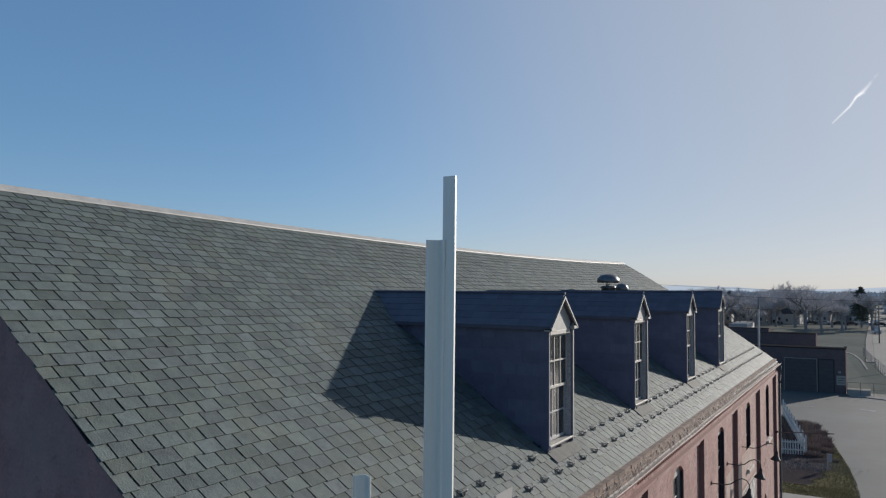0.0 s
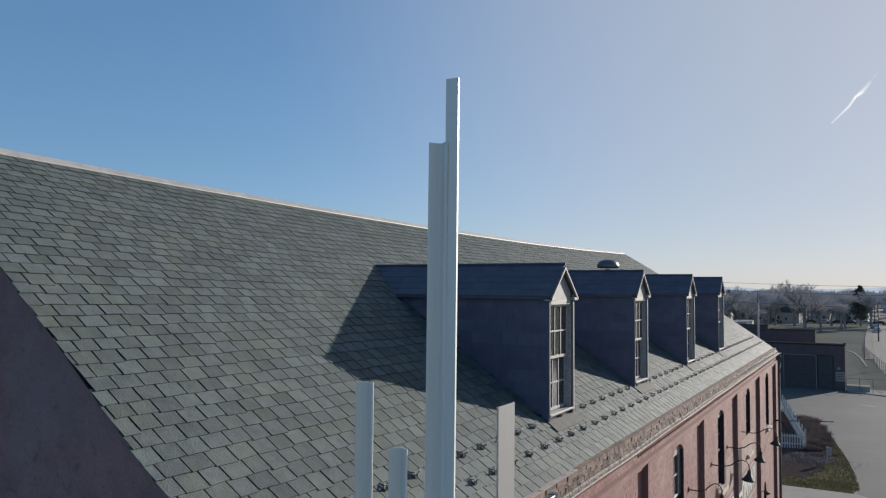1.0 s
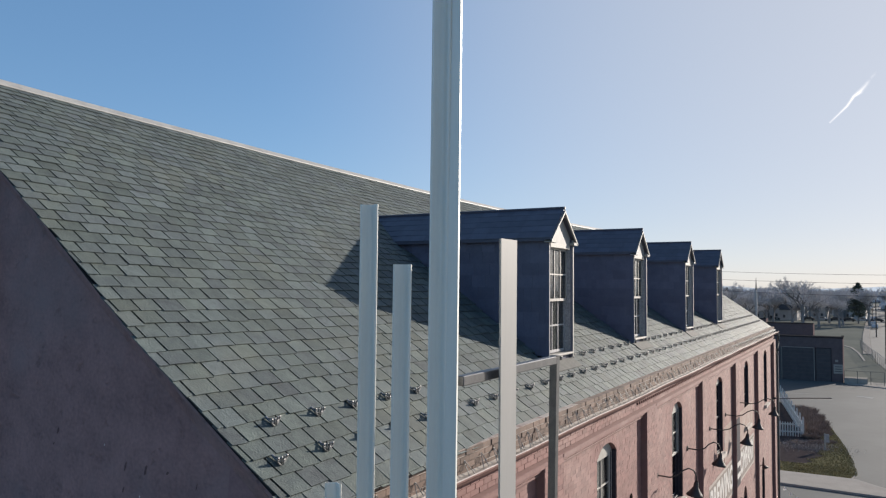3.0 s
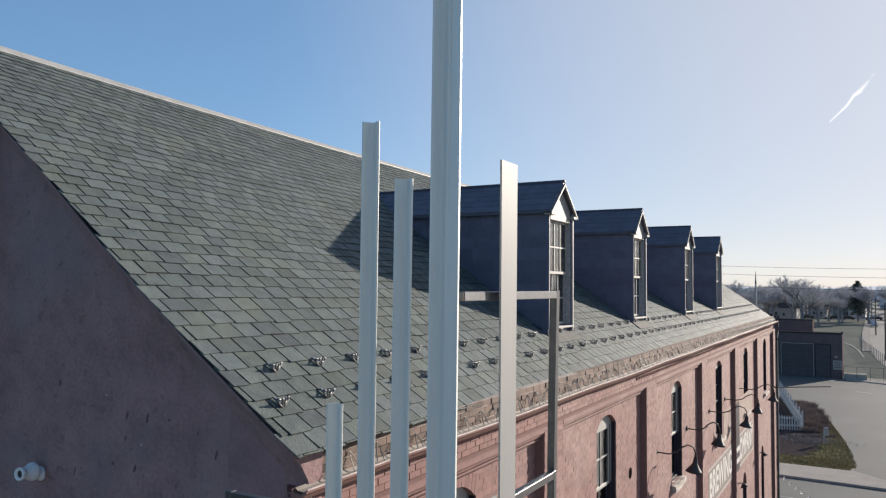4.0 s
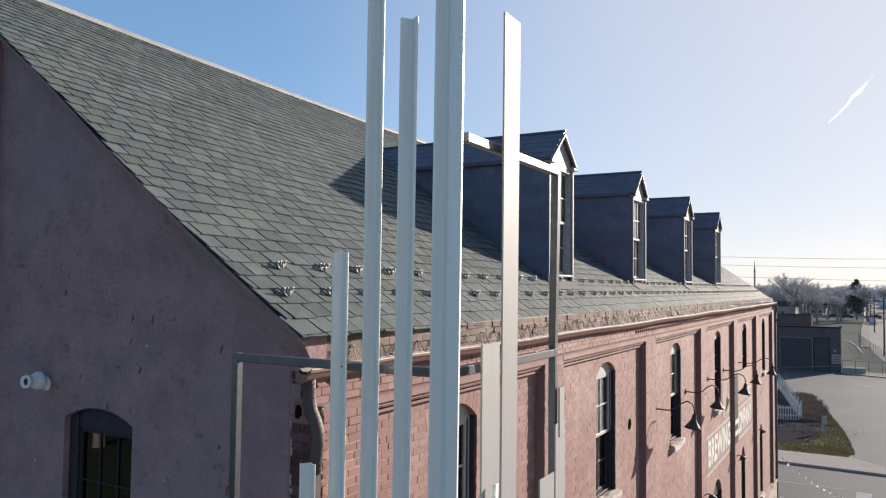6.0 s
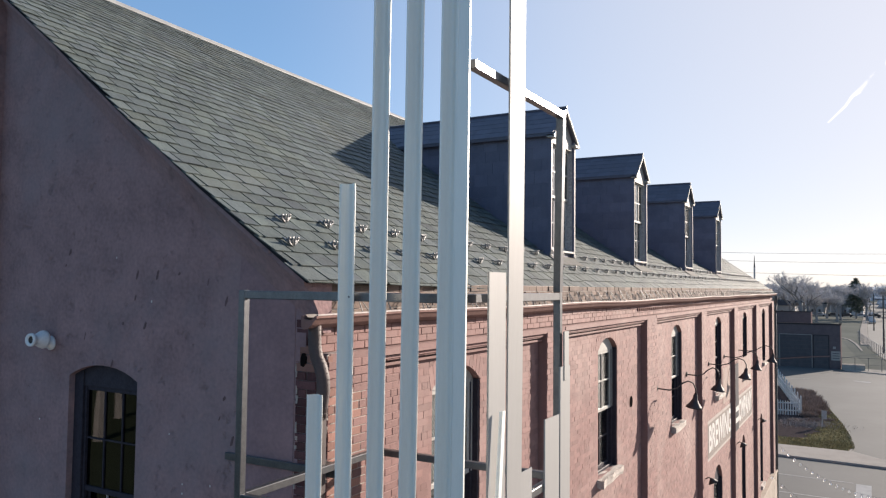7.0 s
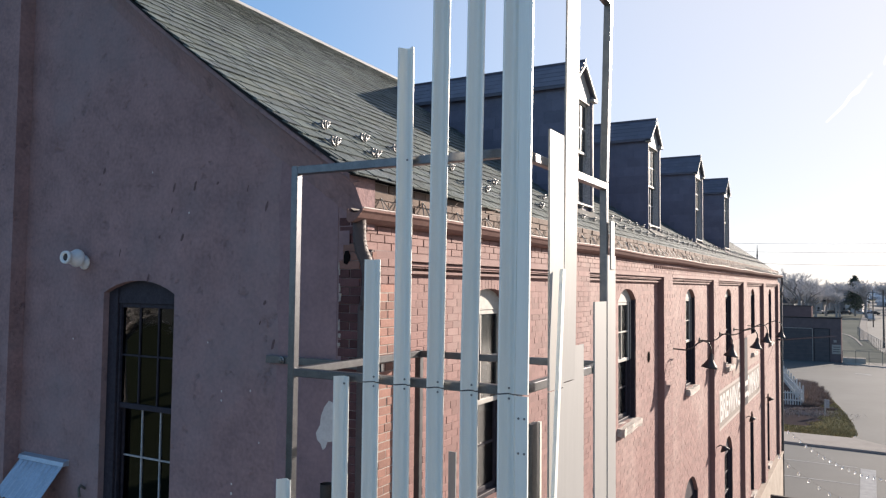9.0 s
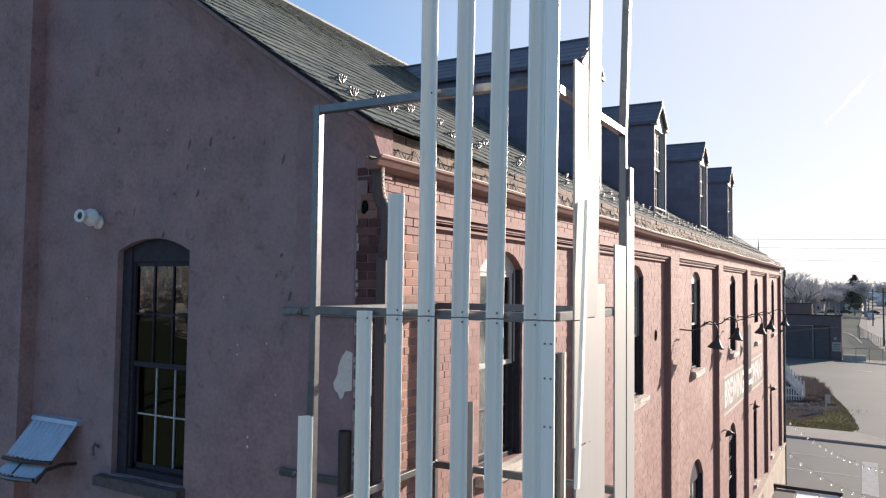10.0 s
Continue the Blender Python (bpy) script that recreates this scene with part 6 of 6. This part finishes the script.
# ---- bare winter trees ----
def branch_mesh(h, seed, depth=5, spread=0.55):
    rr = random.Random(seed)
    bt, tw = bmesh.new(), ([], [])

    def grow(p, d, ln, r, lev):
        mid = p + d * ln * 0.5 + Vector((rr.uniform(-1, 1), rr.uniform(-1, 1), rr.uniform(-.3, .3))) * ln * 0.06
        e = p + d * ln
        if lev <= 2:
            tube(bt, [p, mid, e], r, 6 if lev == 0 else 4, r * 0.62, cap=False)
        else:
            s = d.cross(Vector((rr.uniform(-1, 1), rr.uniform(-1, 1), rr.uniform(-1, 1)))).normalized() * max(r, 0.026)
            k = len(tw[0])
            tw[0].extend([p - s, p + s, mid + s * 0.7, e])
            tw[1].append((k, k + 1, k + 2, k + 3))
        if lev >= depth:
            return
        n = (4, 5, 5, 5, 7)[min(lev, 4)]
        for i in range(n):
            t = rr.uniform(0.45, 1.0) if i else 1.0
            base = p.lerp(e, t)
            axis = Vector((rr.uniform(-1, 1), rr.uniform(-1, 1), rr.uniform(-0.2, 0.6))).normalized()
            nd = (d * (1 - spread * 0.5) + axis * spread + Vector((0, 0, 0.12))).normalized()
            grow(base, nd, ln * rr.uniform(0.55, 0.78), r * 0.55, lev + 1)
    grow(Vector((0, 0, 0)), Vector((rr.uniform(-.05, .05), rr.uniform(-.05, .05), 1)).normalized(), h * 0.3, h * 0.022, 0)
    return bt, tw


def bare_tree(h, seed, label):
    t = thing("bare_tree", label, "tree", "bare winter trees")
    bt, tw = branch_mesh(h, seed)
    k = h / max(v.z for v in tw[0])
    wide = h * 0.46 / sorted(math.hypot(v.x, v.y) for v in tw[0])[int(len(tw[0]) * 0.96)]
    fit_m = Matrix.Diagonal((wide, wide, k, 1))
    bt.transform(fit_m)
    tw = ([fit_m @ v for v in tw[0]], tw[1])
    part("trunk", bt, M_bark, t)
    joined("crown", tw[0], tw[1], M_twig, t)
    return t


T1 = bare_tree(16.6, 3, "tall leafless deciduous tree with a fine twig crown")
T1.matrix_basis = pose(-14.0, 258, GZ)
T2 = bare_tree(12.3, 8, "dark spreading leafless tree on the field")
T2.matrix_basis = pose(-3.3, 279, GZ)
T3 = bare_tree(14, 21, "tall leafless deciduous tree with a fine twig crown")
T3.matrix_basis = pose(-42, 210, GZ)
TR = random.Random(12)
for i in range(120):
    src = (T1, T2, T3)[i % 3]
    if i < 6:
        x, y, s = ((-36, 232, 0.92), (-30, 246, 0.95), (-26, 290, 0.8), (-19, 352, 0.95), (4.4, 282, 1.12), (14.5, 300, 1.0))[i]
    else:
        x, y, s = TR.uniform(-95, 50), TR.uniform(325, 520), TR.uniform(0.72, 1.0)
        if i > 70:
            x, y, s = TR.uniform(-85, -2), TR.uniform(250, 345), TR.uniform(0.55, 0.85)
        if 2 < x < 15:
            x -= 22
    copy_thing(src, pose(x, y, GZ, 0, 0, TR.uniform(0, 360)) @ Matrix.Diagonal((s * 1.1, s * 1.1, s * 0.95, 1)))


for x, y, k in ((-40, -27, 0.8), (-46, -33, 0.7), (-58, -52, 0.9), (-38, -36, 0.6)):
    copy_thing(T3, pose(x, y, GZ, 0, 0, x * 7) @ Matrix.Diagonal((k, k, k, 1)))


def evergreen(x, y, h, seed):
    rr = random.Random(seed)
    t = thing("evergreen_tree", "bulky grey-green conifer with dense spreading boughs", "tree", "evergreens")
    t.matrix_basis = pose(x, y, GZ)
    part("trunk", tube(bmesh.new(), [(0, 0, 0), (0, 0, h * 0.5), (0, 0, h * 0.95)], h * 0.02, 6, 0.04), M_bark, t)
    vs, fs = [], []
    for bough in range(260):
        u = rr.random() ** 0.8
        a = rr.uniform(0, 6.28)
        rad = h * (0.3 * math.sin(math.pi * min(1.0, 0.22 + 0.8 * u)) ** 0.8 + 0.02) * rr.uniform(0.5, 1.1)
        z0 = h * (0.16 + 0.8 * u)
        for k in range(14):
            f = (k + 0.5) / 14
            c = Vector((math.cos(a) * rad * f, math.sin(a) * rad * f, z0 + rad * 0.2 * f - rad * 0.3 * f * f + rr.uniform(-0.2, 0.2)))
            o = Vector((math.cos(a) * 0.3 + rr.uniform(-.6, .6), math.sin(a) * 0.3 + rr.uniform(-.6, .6), rr.uniform(-0.3, 0.4)))
            w = o.cross(Vector((0, 0, 1))).normalized() * 0.3 + Vector((0, 0, rr.uniform(-.2, .2)))
            n = len(vs)
            vs += [c - w, c + w, c + o]
            fs.append((n, n + 1, n + 2))
    joined("crown", vs, fs, M_needles, t)


evergreen(0.9, 300, 14.9, 2), evergreen(-62, 420, 13, 5), evergreen(22, 420, 13, 6)

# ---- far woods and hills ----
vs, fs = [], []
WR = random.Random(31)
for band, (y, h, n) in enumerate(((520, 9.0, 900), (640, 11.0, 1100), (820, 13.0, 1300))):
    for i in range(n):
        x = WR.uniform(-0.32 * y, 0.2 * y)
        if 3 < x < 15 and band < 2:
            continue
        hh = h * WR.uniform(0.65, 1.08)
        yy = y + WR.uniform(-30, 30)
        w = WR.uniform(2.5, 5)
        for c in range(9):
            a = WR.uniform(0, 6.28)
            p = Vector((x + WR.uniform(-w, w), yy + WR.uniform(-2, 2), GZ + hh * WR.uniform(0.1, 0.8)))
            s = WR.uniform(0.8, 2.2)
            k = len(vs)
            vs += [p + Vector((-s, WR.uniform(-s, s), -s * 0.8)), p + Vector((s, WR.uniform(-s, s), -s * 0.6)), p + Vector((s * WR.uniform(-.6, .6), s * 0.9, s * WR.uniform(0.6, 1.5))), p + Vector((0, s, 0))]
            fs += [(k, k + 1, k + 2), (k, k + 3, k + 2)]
tagged(joined("far_woods", vs, fs, M_woods), "band of distant leafless woods with haze in its colour", "woods", kind="stuff")
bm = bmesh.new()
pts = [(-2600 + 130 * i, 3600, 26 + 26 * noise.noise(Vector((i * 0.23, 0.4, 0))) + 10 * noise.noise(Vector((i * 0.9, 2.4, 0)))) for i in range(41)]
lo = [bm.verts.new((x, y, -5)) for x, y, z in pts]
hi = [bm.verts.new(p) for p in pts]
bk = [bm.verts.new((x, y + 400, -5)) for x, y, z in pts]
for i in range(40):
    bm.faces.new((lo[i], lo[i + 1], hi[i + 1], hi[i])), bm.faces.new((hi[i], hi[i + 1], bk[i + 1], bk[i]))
solid("backdrop", bm, M_hill, "low hills on the horizon with their haze as glow", "hills", "structure")

# ---- contrail high in the sky ----
def trail_material():
    m = bpy.data.materials.new("contrail_glow")
    m.use_nodes = True
    n, l = m.node_tree.nodes, m.node_tree.links
    # sunlight on the ice is put in as glow
    e, t, mx = n.new("ShaderNodeEmission"), n.new("ShaderNodeBsdfTransparent"), n.new("ShaderNodeMixShader")
    e.inputs["Color"].default_value = (1.0, 0.97, 0.95, 1)
    e.inputs["Strength"].default_value = 1.0
    c, s = n.new("ShaderNodeTexCoord"), n.new("ShaderNodeTexNoise")
    s.inputs["Scale"].default_value, s.inputs["Detail"].default_value = 0.012, 6
    r = n.new("ShaderNodeMapRange")
    r.inputs[1].default_value, r.inputs[2].default_value, r.inputs[4].default_value = 0.36, 0.62, 0.6
    l.new(c.outputs["Object"], s.inputs[0]), l.new(s.outputs[0], r.inputs[0])
    d, k = n.new("ShaderNodeAttribute"), n.new("ShaderNodeMath")
    d.attribute_name = "ice"
    k.operation = "MULTIPLY"
    l.new(r.outputs[0], k.inputs[0]), l.new(d.outputs["Fac"], k.inputs[1])
    l.new(k.outputs[0], mx.inputs[0]), l.new(t.outputs[0], mx.inputs[1]), l.new(e.outputs[0], mx.inputs[2])
    l.new(mx.outputs[0], n["Material Output"].inputs[0])
    return m


def trail(pts, label):
    """A ragged ribbon of ice cloud between far points, thick at one end."""
    bm = bmesh.new()
    layer = bm.verts.layers.float.new("ice")
    rows = []
    for i, (x, y, z, w) in enumerate(pts):
        row = []
        for k, f in ((-1.6, 0.0), (-0.8, 0.35), (-0.2, 1.0), (0.25, 0.9), (0.9, 0.3), (1.7, 0.0)):
            v = bm.verts.new((x - k * (1.6 + w * 0.07) + 5 * math.sin(i * 2.3), y, z + k * (1.4 + w * 0.06)))
            v[layer] = f * (0.35 if i == 0 else 0.75 if i % 3 == 1 else 1.0)
            row.append(v)
        rows.append(row)
    for a, b in zip(rows, rows[1:]):
        for k in range(5):
            bm.faces.new((a[k], a[k + 1], b[k + 1], b[k]))
    ob = solid("contrail", bm, M_trail, label, "contrail", "structure")
    ob.visible_shadow = False


M_trail = trail_material()

trail([(-103, 2996, 613, 8), (-50, 2996, 668, 19), (-20, 2996, 700, 24), (-8, 2996, 714, 51), (12, 2996, 736, 37), (40, 2996, 768, 20), (75, 2996, 800, 24), (94, 2996, 824, 51), (140, 2996, 880, 37), (196, 2996, 931, 20)],
      "thin bright contrail across the pale sky")
trail([(-126, 2996, 1150, 5), (-104, 2996, 1090, 5), (-97, 2996, 1066, 3)], "faint short wisp of contrail")

# ---- single slates and bricks nearest the corner ----
for r, x, p, q in near_slates:
    me = bpy.data.meshes.new("slate")
    me.from_pydata(slate_verts(x, p, q, slate_jitter(), r < 0), [], SLF + ((3, 2, 1, 0), (2, 3, 7, 6)))
    me.materials.append(M_slate_piece)
    new("slate", me).parent = roof
for f, p, q, a, b in NEAR:
    ob = new("brick", piece(q - p, 0.12 if f > 0.1 else 0.03, M_baldbrick if q < 0.48 and b < 9.9 else M_brick_piece, "bald" if q < 0.48 and b < 9.9 else "front"))
    ob.matrix_basis = Matrix.Translation((f + rnd.uniform(-0.002, 0.003), p, a))
    ob.parent = wall
